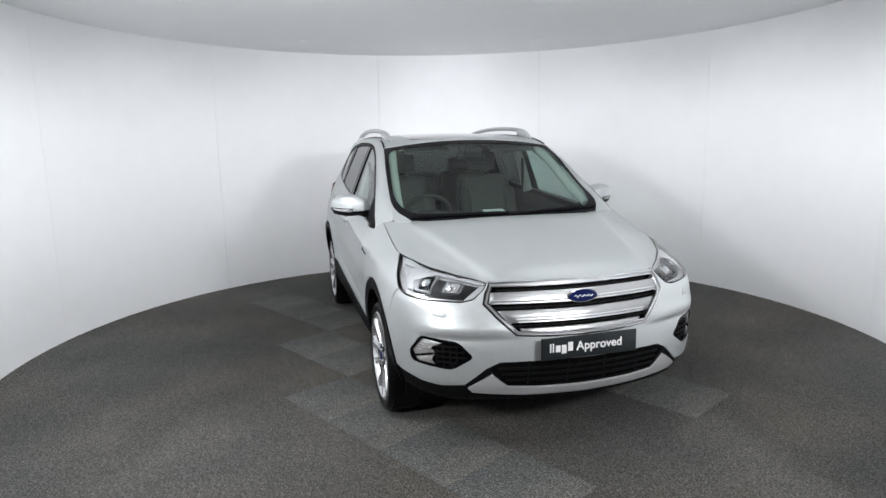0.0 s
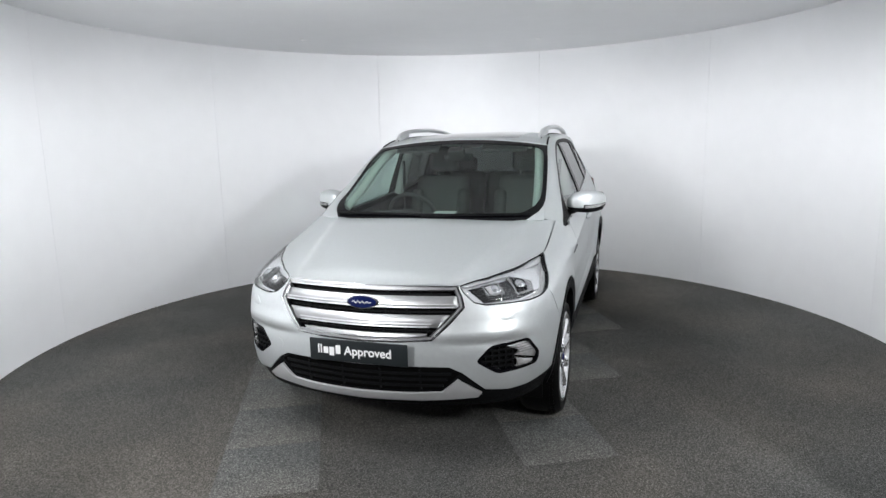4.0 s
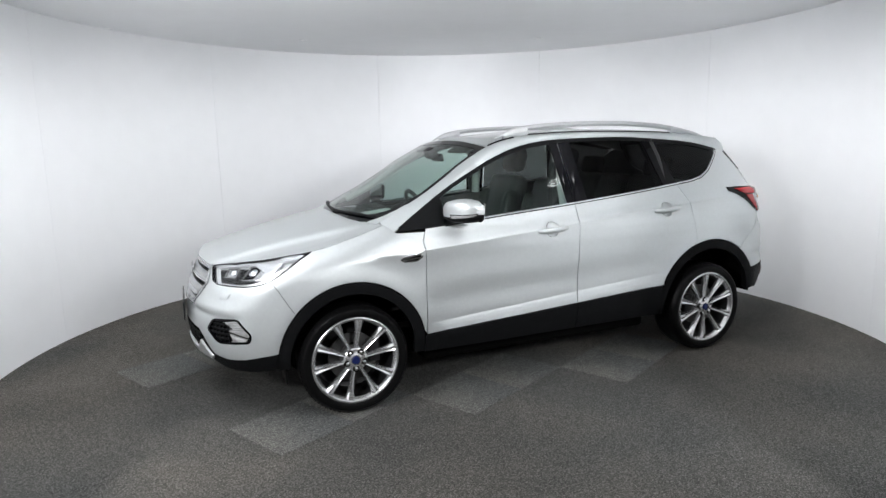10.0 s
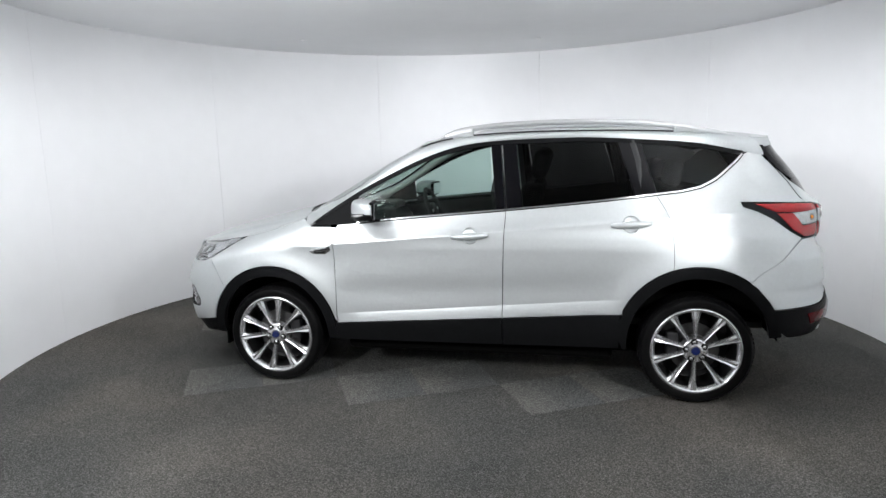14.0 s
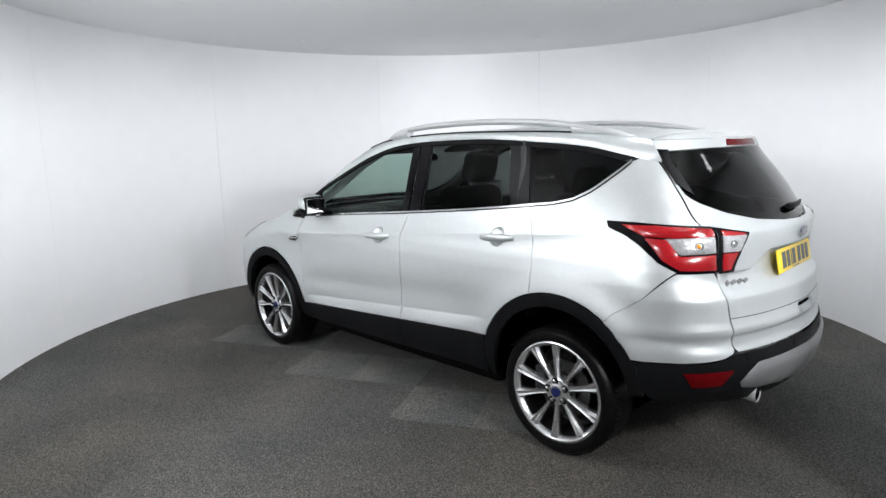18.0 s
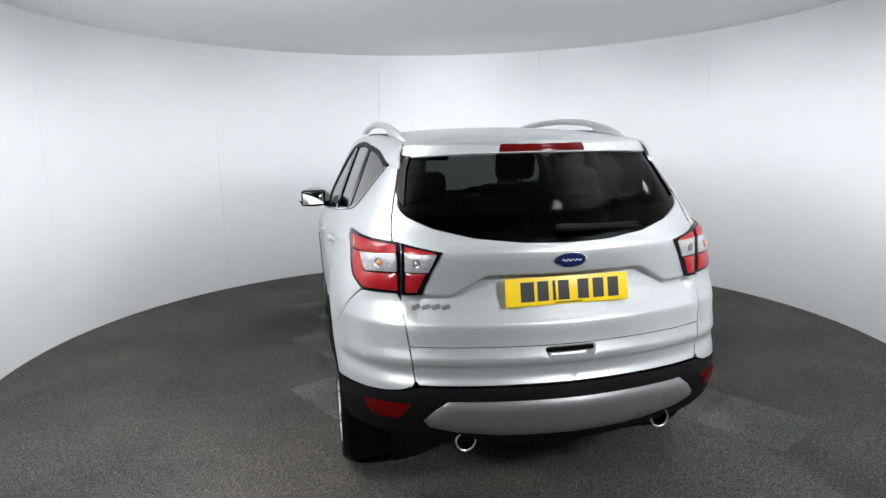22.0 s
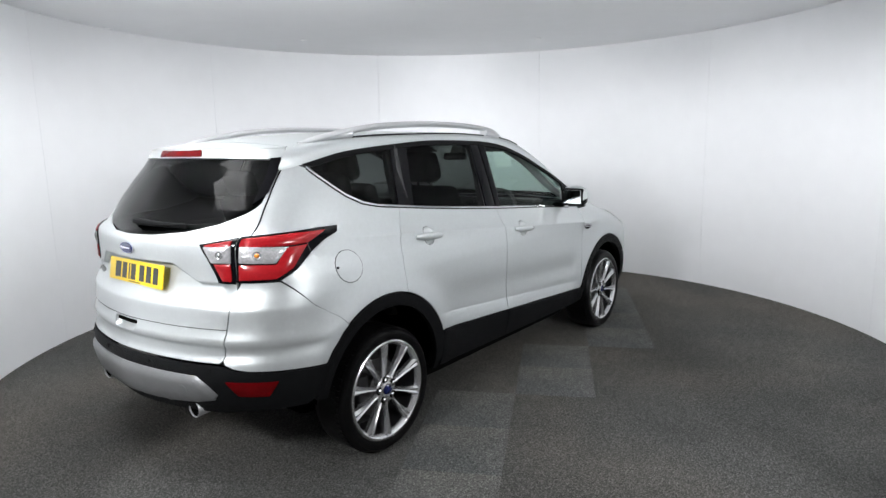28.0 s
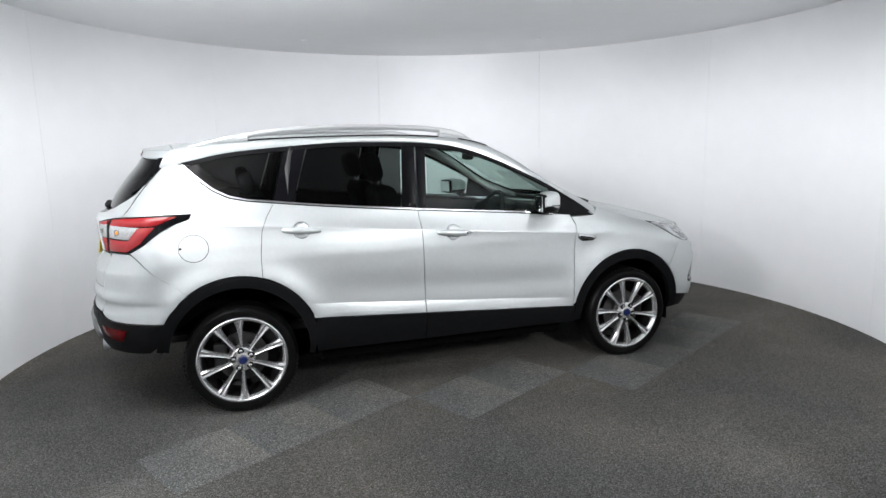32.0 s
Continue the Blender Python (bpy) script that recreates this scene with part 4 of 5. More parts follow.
tube_low = LS([(2.072, 0.806), (1.953, 0.814), (1.856, 0.834), (1.752, 0.890), (1.655, 0.930), (1.70, 0.893), (1.80, 0.838), (1.86, 0.816), (1.94, 0.804), (2.05, 0.797)])
for i in (0, 1):
    mir = i == 1
    lp = lamps[i]
    panel("lamp_cover", body, hl, LENS, lp, off=0.003, depth=0.0, gap=0.003, mirror=mir)
    panel("lamp_seal", body, hl, GLOSSBLACK, lp, holes=[[tuple(p) for p in inset(dense(hl, 0.02) if area2(dense(hl, 0.02)) > 0 else dense(hl, 0.02)[::-1], 0.0055)]], off=0.0, depth=0.032, gap=0.001, mirror=mir, edge=0.012, step=0.02)
    panel("lamp_mask", body, mask, MASK, lp, off=-0.026, depth=0.01, mirror=mir)
    for out_line, fill, tone in ((module_out, window_out, GLOSSBLACK), (module_in, window_in, CLEARLENS)):
        panel("module_frame", body, rounded(out_line, 0.007), MODULE, lp, holes=[rounded(scaled(fill, 1.12), 0.006)] if fill is window_out else [rounded(scaled(out_line, 0.80), 0.005)], off=-0.014, depth=0.012, mirror=mir, edge=0.01, step=0.015, gap=0.0)
        panel("module_window", body, rounded(fill, 0.006), tone, lp, off=-0.016, depth=0.010, bulge=0.003, mirror=mir, edge=0.01, step=0.012, gap=0.0)
    panel("side_reflector", body, rounded(LS([(1.868, 0.910), (1.800, 0.922), (1.715, 0.925), (1.770, 0.880), (1.835, 0.842), (1.872, 0.838), (1.820, 0.880)]), 0.006), LAMPSILVER, lp, off=-0.0135, depth=0.010, bulge=0.004, mirror=mir, edge=0.01, step=0.012, gap=0.0)
    panel("lamp_brow", body, brow, LAMPSILVER, lp, off=-0.012, depth=0.012, mirror=mir)
    panel("daytime_tube", body, tube_low, CLEARLENS, lp, off=-0.014, depth=0.012, mirror=mir, bulge=0.004, edge=0.012, step=0.02)
    for (x, z, r) in ((1.985, 0.864, 0.020), (1.882, 0.874, 0.022)):
        bm = bmesh.new()
        m = spot(*L(x, z), -0.014)
        lathe(bm, [(r * 1.15, -0.004), (r * 1.15, 0.003), (r, 0.004), (r * 0.8, 0.008), (r * 0.45, 0.012), (r * 0.02, 0.013)], m, 28)
        eye = part("projector_lens", bm, CHROME, lp)
        if mir:
            eye.data.transform(Matrix.Diagonal((1, -1, 1, 1)))
            eye.data.flip_normals()
    for k in range(6):
        x = 1.83 - 0.032 * k
        z = 0.917 + 0.0055 * k
        panel("reflector_fin", body, LS([(x, z - 0.004), (x - 0.030, z + 0.012), (x - 0.033, z + 0.012), (x - 0.004, z - 0.005)]), LAMPSILVER, lp, off=-0.009, depth=0.006, mirror=mir, edge=0.012)

# fog lamps
for i, mir in ((0, False), (1, True)):
    fog = panel("fog_lamp_bezel", body, fog_outline, DARK, car, off=-0.030, depth=0.0, gap=-0.004, mirror=mir, label="black fog lamp surround with mesh")
    ringin = [tuple(p) for p in inset(dense(fog_outline, 0.02) if area2(dense(fog_outline, 0.02)) > 0 else dense(fog_outline, 0.02)[::-1], 0.012)]
    panel("fog_rim", body, fog_outline, GLOSSBLACK, fog, holes=[ringin], off=-0.001, depth=0.03, gap=0.0, mirror=mir, edge=0.012, step=0.02)
    for z in (0.492, 0.520, 0.548, 0.576):
        panel("fog_slat", body, [F(0.575, z - 0.004), F(0.735, z - 0.004), F(0.735, z + 0.004), F(0.585, z + 0.004)], PLASTIC, fog, off=-0.010, depth=0.018, gap=0.0, mirror=mir)
    for y in (0.61, 0.64, 0.67, 0.70, 0.73):
        panel("fog_upright", body, [F(y - 0.003, 0.475), F(y + 0.003, 0.475), F(y + 0.003, 0.59), F(y - 0.003, 0.59)], PLASTIC, fog, off=-0.014, depth=0.012, gap=0.0, mirror=mir)
    lampfog = LS([(2.070, 0.594), (2.000, 0.611), (1.945, 0.575), (1.925, 0.540), (1.940, 0.508), (2.020, 0.533), (2.045, 0.540), (2.022, 0.560)])
    panel("indicator_lens", body, lampfog, CLEARLENS, fog, off=-0.012, depth=0.012, mirror=mir, bulge=0.004, edge=0.015, step=0.015)
    panel("fog_lens", body, LS([(2.040, 0.530), (1.945, 0.500), (1.962, 0.474), (2.050, 0.468), (2.026, 0.490)]), CLEARLENS, fog, off=-0.012, depth=0.012, mirror=mir, bulge=0.005, edge=0.015, step=0.015)
    for k, (xa, za, xb, zb) in enumerate(((2.052, 0.590, 1.985, 0.596), (2.040, 0.578, 1.965, 0.583), (2.032, 0.566, 1.955, 0.570), (2.034, 0.554, 1.947, 0.556))):
        panel("lens_rib", body, LS([(xa, za - 0.0018), (xb, zb - 0.0018), (xb, zb + 0.0018), (xa, za + 0.0018)]), MODULE, fog, off=-0.0065, depth=0.006, mirror=mir, gap=0.0)
    panel("washer_cover", body, rounded(LS([(2.069, 0.733), (2.039, 0.763), (2.006, 0.762), (2.028, 0.722), (2.066, 0.718)]), 0.006), PAINT, bumper, off=0.0025, depth=0.004, mirror=mir, bulge=0.003, edge=0.01, step=0.015)
panel("tow_eye_cover", body, [(F(-0.50, 0.545)[0] + 0.028 * math.cos(a), 0.548 + 0.028 * math.sin(a)) for a in np.linspace(0, 2 * math.pi, 24, endpoint=False)], PAINT, bumper, off=0.0012, depth=0.003, gap=0.0, edge=0.01)

# ---- sides: handles, vents, mirrors, flap ----
for i, (dl, cup, hx, hz) in enumerate(((doors_f, cup_f, 0.005, 0.998), (doors_r, cup_r, -0.955, 1.070))):
    for k, mir in ((0, False), (1, True)):
        panel("handle_cup", body, LS(cup), PAINT, dl[k], off=0.0, bulge=-0.015, edge=0.02, step=0.012, gap=0.0, depth=0.0, mirror=mir)
        bm = bmesh.new()
        sg = -1 if mir else 1
        yy = float(body(*L(hx, hz))[1])
        slope = 0.06
        pts, rad = [], []
        for j in range(13):
            q = -1 + 2 * j / 12
            pts.append((hx - 0.112 * q, sg * (yy + 0.022 - 0.018 * abs(q) ** 4), hz + slope * 0.112 * q))
            rad.append(0.0175 - 0.008 * abs(q) ** 3)
        tube(bm, pts, rad, 12, 1.15)
        h = part("door_handle", bm, PAINT, dl[k], "silver painted pull handle")
        if i == 0 and mir:
            bm = bmesh.new()
            lathe(bm, [(0.009, 0.0), (0.009, 0.004), (0.007, 0.005), (0.0005, 0.005)], Matrix.Translation((0.085, -yy - 0.030, 0.994)) @ pose(0, 0, 0, 0, 0, 180), 20)
            part("lock_barrel", bm, CHROME, h)
vent = [(1.062, 0.892), (1.035, 0.912), (0.915, 0.930), (0.912, 0.898), (0.95, 0.873), (1.03, 0.873)]
for mir in (False, True):
    v = panel("wing_vent", body, rounded(LS(vent), 0.006), CHROME, car, off=0.001, depth=0.006, bulge=0.004, edge=0.012, step=0.012, mirror=mir, label="black wing vent with chrome frame")
    panel("vent_mesh", body, LS([(1.036, 0.892), (1.018, 0.902), (0.930, 0.917), (0.928, 0.901), (0.956, 0.882), (1.016, 0.881)]), DARK, v, off=0.0065, depth=0.003, mirror=mir)
    panel("vent_blade", body, LS([(1.04, 0.893), (0.918, 0.908), (0.918, 0.900), (1.03, 0.887)]), CHROME, v, off=0.0085, depth=0.003, gap=0, mirror=mir, edge=0.01)

flap = [(-1.565 + 0.0826 * math.cos(a), 1.003 + 0.0766 * math.sin(a)) for a in np.linspace(0, 2 * math.pi, 40, endpoint=False)]
flap_in = [(-1.565 + 0.0795 * math.cos(a), 1.003 + 0.0735 * math.sin(a)) for a in np.linspace(0, 2 * math.pi, 40, endpoint=False)]
panel("fuel_flap", body, LS(flap_in), PAINT, car, off=0.0026, depth=0.003, gap=0.0, edge=0.012, mirror=True, label="round silver fuel filler flap")
panel("flap_gap", body, LS(flap), DARK, car, off=0.0012, depth=0.0, gap=0.0, edge=0.012, mirror=True)
bm = bmesh.new()
lathe(bm, [(0.008, -0.003), (0.008, 0.003), (0.005, 0.004), (0.0005, 0.004)], Matrix.Translation((-1.635, -float(body(*L(-1.635, 1.005))[1]), 1.005)) @ pose(0, 0, 0, 0, 0, 180), 16)
part("flap_stop", bm, PLASTIC, car)


MIRROR = {"front": curve([(0.845, 0.735), (0.88, 0.762), (0.95, 0.742), (1.00, 0.704), (1.03, 0.660), (1.044, 0.622)]),
          "rear": curve([(0.845, 0.655), (0.88, 0.622), (0.95, 0.602), (1.00, 0.588), (1.03, 0.579), (1.044, 0.582)]),
          "top": curve([(0.845, 1.186), (0.88, 1.221), (0.95, 1.236), (1.00, 1.229), (1.03, 1.212), (1.044, 1.190)]),
          "low": curve([(0.845, 1.118), (0.88, 1.100), (0.95, 1.091), (1.00, 1.098), (1.03, 1.114), (1.044, 1.136)])}


def mirror_point(y, s, front, grow=0.0):
    """A place on the door mirror's housing: s from -1 at the bottom to 1 at the top, on its front or its rear face."""
    f, r, t, b = (float(MIRROR[k](y)) for k in ("front", "rear", "top", "low"))
    n = 3.0 if front else 8.0
    k = max(0.0, 1 - abs(s) ** n) ** (1 / n)
    x = (f + r) / 2 + (k if front else -k) * ((f - r) / 2 + grow)
    return x, y, (t + b) / 2 + s * ((t - b) / 2 + grow)


def mirror_shell(sg, lo, hi, mat, name, parent, label=""):
    bm = bmesh.new()
    ss = [lo + (hi - lo) * k / 14 for k in range(15)]
    ys = list(np.linspace(0.845, 1.044, 22))
    rows = []
    for y in ys:
        ring = [mirror_point(y, s, True) for s in ss] + [mirror_point(y, s, False) for s in reversed(ss)]
        rows.append([bm.verts.new((x, sg * yy, z)) for x, yy, z in ring])
    n = len(rows[0])
    for a, b in zip(rows, rows[1:]):
        for k in range(n):
            bm.faces.new((a[k], a[(k + 1) % n], b[(k + 1) % n], b[k]))
    bm.faces.new(rows[0])
    bm.faces.new(rows[-1])
    return part(name, bm, mat, parent, label, sharp=50)


for sg in (1, -1):
    mir = mirror_shell(sg, -0.48, 0.999, PAINT, "door_mirror", car, "silver door mirror with black base and indicator")
    mirror_shell(sg, -0.999, -0.50, PLASTIC, "mirror_base", mir)
    bm = bmesh.new()
    tube(bm, [(0.70, sg * 0.80, 1.086), (0.69, sg * 0.85, 1.094), (0.68, sg * 0.90, 1.110)], [0.044, 0.036, 0.030], 14, 0.5)
    part("mirror_arm", bm, PLASTIC, mir)
    for name, y0, y1, s0, s1, g, mat in (("indicator_frame", 0.935, 1.043, -0.56, -0.22, 0.0015, GLOSSBLACK), ("mirror_indicator", 0.942, 1.041, -0.51, -0.27, 0.004, CLEARLENS)):
        bm = bmesh.new()
        cols = [[bm.verts.new((q[0], sg * q[1], q[2])) for q in (mirror_point(y, s0, True, 0.0), mirror_point(y, s0, True, g), mirror_point(y, (s0 + s1) / 2, True, g), mirror_point(y, s1, True, g), mirror_point(y, s1, True, 0.0))]
                for y in np.linspace(y0, y1, 12)]
        for a, b in zip(cols, cols[1:]):
            for k in range(4):
                bm.faces.new((a[k], a[k + 1], b[k + 1], b[k]))
        bm.faces.new(cols[0])
        bm.faces.new(cols[-1])
        part(name, bm, mat, mir)
    bm = bmesh.new()
    box(bm, 0.603, sg * 0.954, 1.161, 0.038, 0.162, 0.124, pose(0, 0, 0, 0, -4, sg * 12), 0.019)
    part("mirror_frame", bm, PLASTIC, mir)
    bm = bmesh.new()
    box(bm, 0.5835, sg * 0.954, 1.161, 0.006, 0.138, 0.098, pose(0, 0, 0, 0, -4, sg * 13), 0.002)
    part("mirror_glass", bm, SILVERING, mir)
    mir.matrix_basis = Matrix.Translation((0, sg * 0.93, 0)) @ Matrix.Diagonal((1, 1.2, 1, 1)) @ Matrix.Translation((0, -sg * 0.93, 0))

# roof rails
for sg in (1, -1):
    bm = bmesh.new()
    top = curve([(0.27, 1.588), (0.16, 1.633), (0.02, 1.660), (-0.2, 1.678), (-0.6, 1.687), (-1.0, 1.672), (-1.25, 1.642), (-1.42, 1.610), (-1.60, 1.570)])
    bar_y = curve([(0.3, 0.568), (-0.5, 0.577), (-1.2, 0.565), (-1.75, 0.530)])
    xs = [0.26 - 1.86 * k / 48 for k in range(49)]
    tube(bm, [(x, sg * float(bar_y(x)), float(top(x)) - 0.004) for x in xs], [0.004 + 0.018 * min(1, 14 * min(k, 48 - k) / 48) for k in range(49)], 12, 0.8)
    rail = part("roof_rail", bm, SATIN, car, "satin silver roof rail")
    for x0, x1 in ((0.20, 0.02), (-1.22, -1.56)):
        bm = bmesh.new()
        tube(bm, [(x0 + (x1 - x0) * k / 8, sg * float(bar_y(x0 + (x1 - x0) * k / 8)), (float(top(x0 + (x1 - x0) * k / 8)) + float(rail_z(x0 + (x1 - x0) * k / 8))) / 2 + 0.004) for k in range(9)],
             [0.006 + 0.5 * max(0.0, float(top(x0 + (x1 - x0) * k / 8)) - float(rail_z(x0 + (x1 - x0) * k / 8)) - 0.01) for k in range(9)], 10, 1.0)
        part("rail_foot", bm, SATIN, rail)
    bm = bmesh.new()
    tube(bm, [(x, sg * float(bar_y(x)), float(roof_skin(np.array(x), np.array(float(bar_y(x))))[2]) + 0.003) for x in [0.2 - 1.7 * k / 30 for k in range(31)]], 0.007, 8, 0.7)
    part("rail_gasket", bm, PLASTIC, rail)
    bm = bmesh.new()
    tube(bm, [(0.345 - k * 0.02, sg * (float(rail_y(0.345 - k * 0.02)) - 0.004), float(rail_z(0.345 - k * 0.02)) + 0.004) for k in range(11)], 0.007, 8, 0.7)
    part("roof_ditch_strip", bm, PLASTIC, car)

# ---- rear: lamps, plate, wiper ----
def RLp(pts):
    return [R(y, z) if k == "r" else L(y, z) for k, y, z in pts]


outer_l = lamp_up[:-1] + [R(0.645, 1.180), R(0.652, 0.983)] + lamp_low[-2::-1]
inner_l = [R(0.643, 1.178), R(0.60, 1.170), R(0.492, 1.150), R(0.53, 1.08), R(0.572, 0.980), R(0.650, 0.975)]
for mir in (False, True):
    tl = panel("tail_lamp", body, outer_l, GLOSSBLACK, car, off=0.006, depth=0.02, mirror=mir, label="red and clear tail lamp in a black frame")
    panel("red_lens", body, rounded(RLp((("l", -1.635, 1.183), ("l", -1.80, 1.182), ("r", 0.658, 1.170), ("r", 0.660, 1.138), ("l", -1.862, 1.131), ("l", -1.755, 1.134), ("l", -1.69, 1.160))), 0.008), RED, tl, off=0.010, depth=0.006, mirror=mir, bulge=0.006, edge=0.012, step=0.02)
    panel("red_lens", body, rounded(RLp((("l", -1.755, 1.131), ("l", -1.855, 1.128), ("l", -1.905, 1.058), ("r", 0.660, 1.064), ("r", 0.660, 0.992), ("l", -1.915, 0.994), ("l", -1.845, 1.035))), 0.008), RED, tl, off=0.010, depth=0.006, mirror=mir, bulge=0.006, edge=0.012, step=0.02)
    panel("clear_lens", body, rounded(RLp((("l", -1.838, 1.130), ("r", 0.660, 1.143), ("r", 0.660, 1.068), ("l", -1.905, 1.060))), 0.010), TAILCLEAR, tl, off=0.0105, depth=0.006, mirror=mir, bulge=0.006, edge=0.012, step=0.015)
    m = spot(*R(0.72, 1.10), 0.014)
    bm = bmesh.new()
    bmesh.ops.create_uvsphere(bm, u_segments=12, v_segments=8, radius=0.011, matrix=m)
    bulb = part("amber_bulb", bm, AMBER, tl)
    if mir:
        bulb.data.transform(Matrix.Diagonal((1, -1, 1, 1)))
        bulb.data.flip_normals()
    il = panel("tailgate_lamp", body, inner_l, GLOSSBLACK, tailgate, off=0.006, depth=0.02, mirror=mir, label="inner tail lamp on the tailgate")
    panel("red_lens", body, rounded([R(0.630, 1.166), R(0.515, 1.147), R(0.528, 1.135), R(0.630, 1.135)], 0.006), RED, il, off=0.010, depth=0.006, mirror=mir, bulge=0.005, edge=0.012, step=0.015)
    panel("clear_lens", body, rounded([R(0.632, 1.146), R(0.512, 1.142), R(0.546, 1.068), R(0.634, 1.068)], 0.006), TAILCLEAR, il, off=0.0105, depth=0.006, mirror=mir, bulge=0.005, edge=0.012, step=0.015)
    panel("red_lens", body, rounded([R(0.632, 1.067), R(0.555, 1.067), R(0.590, 0.988), R(0.634, 0.986)], 0.006), RED, il, off=0.010, depth=0.006, mirror=mir, bulge=0.005, edge=0.012, step=0.015)
    bm = bmesh.new()
    lathe(bm, [(0.017, -0.002), (0.017, 0.003), (0.011, 0.0015), (0.007, 0.004), (0.0005, 0.005)], spot(*R(0.588, 1.106), 0.0165), 20)
    lens = part("reversing_bulb", bm, MODULE, il)
    bm = bmesh.new()
    lathe(bm, [(0.019, -0.002), (0.019, 0.003), (0.014, 0.001)], spot(*R(0.72, 1.10), 0.0165), 20)
    rim = part("bulb_ring", bm, MODULE, tl)
    if mir:
        for o in (lens, rim):
            o.data.transform(Matrix.Diagonal((1, -1, 1, 1)))
            o.data.flip_normals()
    panel("rear_reflector", body, rounded(RLp((("l", -1.955, 0.548), ("r", 0.632, 0.553), ("r", 0.678, 0.482), ("l", -1.985, 0.478))), 0.008), DEEPRED, car, off=0.008, depth=0.02, mirror=mir, bulge=0.003, edge=0.012, step=0.02, label="deep red rear reflector")
    panel("glass_fin", body, [R(0.578, 1.518), R(0.604, 1.45), R(0.628, 1.362), R(0.620, 1.330), R(0.604, 1.310), R(0.597, 1.33), R(0.572, 1.45), R(0.545, 1.515)], GLOSSBLACK, tailgate, off=0.006, depth=0.012, mirror=mir, edge=0.015, step=0.02, label="gloss black fin beside the rear window")

for sg in (1, -1):                    # dark shut line between tailgate and pillar
    shut = [(0.571, 1.566), (0.590, 1.505), (0.6065, 1.45), (0.630, 1.372), (0.6495, 1.31), (0.671, 1.2)]
    panel("tailgate_shut_line", body, [R(sg * (y - 0.0022), z) for y, z in shut] + [R(sg * (y + 0.0022), z) for y, z in reversed(shut)], DARK, tailgate, off=0.0015, depth=0.004, gap=0.0, edge=0.015)
panel("tailgate_grip", body, scaled(handle_hole, 1.0), PAINT, tailgate, off=-0.002, bulge=-0.028, edge=0.02, step=0.012, depth=0.0, gap=-0.002)
# dark strip stands in for the shade under the grip's upper edge
panel("grip_shadow_lip", body, [R(0.115, 0.768), R(0.11, 0.752), R(-0.09, 0.752), R(-0.095, 0.768)], DARK, tailgate, off=-0.010, depth=0.01, gap=0.0)
seam = [R(y, 0.779) for y in np.linspace(0.634, -0.634, 30)]
panel("tailgate_seam", body, [(u, z - 0.0015) for u, z in seam] + [(u, z + 0.0015) for u, z in reversed(seam)], DARK, tailgate, off=0.0006, depth=0.0, gap=0.0)

bm = bmesh.new()
box(bm, 0, 0, 0, 0.006, 0.52, 0.112, None, 0.002)
np_ = part("number_plate", bm, YELLOW, car, "yellow rear number plate with black bars")
np_.matrix_basis = pose(-2.151, 0, 0.982, 0, 10, 0)
for y, w in ((0.170, 0.056), (0.105, 0.046), (0.058, 0.012), (0.018, 0.046), (-0.065, 0.046), (-0.130, 0.046), (-0.195, 0.046)):
    bm = bmesh.new()
    box(bm, -0.0035, y, 0.0, 0.001, w, 0.078)
    part("plate_bar", bm, PLATEBLACK, np_)
bm = bmesh.new()
box(bm, -0.0035, 0.0, -0.0485, 0.001, 0.115, 0.0045)
part("maker_line", bm, PLATEBLACK, np_)
for y in (0.56, 0.20, -0.20, -0.56):
    panel("parking_sensor", body, [(R(y, 0.597)[0] + 0.011 * math.cos(a), 0.597 + 0.011 * math.sin(a)) for a in np.linspace(0, 2 * math.pi, 16, endpoint=False)], PLASTIC, car, off=0.0065, depth=0.004, gap=0.0, edge=0.01, label="small round black parking sensor")
panel("tow_eye_cover", body, [(R(-0.425, 0.50)[0] + 0.021 * math.cos(a), 0.503 + 0.021 * math.sin(a)) for a in np.linspace(0, 2 * math.pi, 20, endpoint=False)], SKID, car, off=0.0195, depth=0.004, gap=0.0, edge=0.01, label="round matt silver towing eye cover")
badge(Matrix(((0, -1, 0, -2.178), (-1, 0, 0, 0.0), (0, 0, 1, 1.108), (0, 0, 0, 1))), 0.068, 0.030, tailgate)
bm = bmesh.new()
for k in range(4):
    m = spot(*R(0.598 - 0.038 * k, 0.928), 0.002)
    box(bm, 0, 0, 0, 1, 1, 1, m @ pose(0, 0, 0, 0, 18, 0) @ Matrix.Diagonal((0.032, 0.006, 0.016 if k % 2 else 0.018, 1)), 0)
part("model_mark", bm, SKID, tailgate)
brake = panel("high_brake_lamp", body, rounded([R(0.172, 1.560), R(-0.172, 1.560), R(-0.183, 1.524), R(0.183, 1.524)], 0.010), DEEPRED, car, off=0.004, depth=0.02, bulge=0.004, edge=0.012, step=0.02, label="deep red high-level brake lamp")
bm = bmesh.new()
pts = [Vector(body(*R(0.035 - 0.38 * k / 10, 1.228))) + Vector((-0.018 + 0.003 * k / 10, 0, -0.006 * math.sin(k / 10 * 3.0))) for k in range(11)]
tube(bm, pts, [0.012, 0.017, 0.016, 0.015, 0.015, 0.014, 0.012, 0.011, 0.009, 0.007, 0.005], 10, 1.0)
wip = part("rear_wiper", bm, PLASTIC, car, "black rear window wiper")
bm = bmesh.new()
tube(bm, [Vector(body(*R(-0.05 - 0.30 * k / 10, 1.214))) + Vector((-0.004, 0, 0)) for k in range(11)], 0.005, 8)
part("wiper_blade", bm, RUBBER, wip)
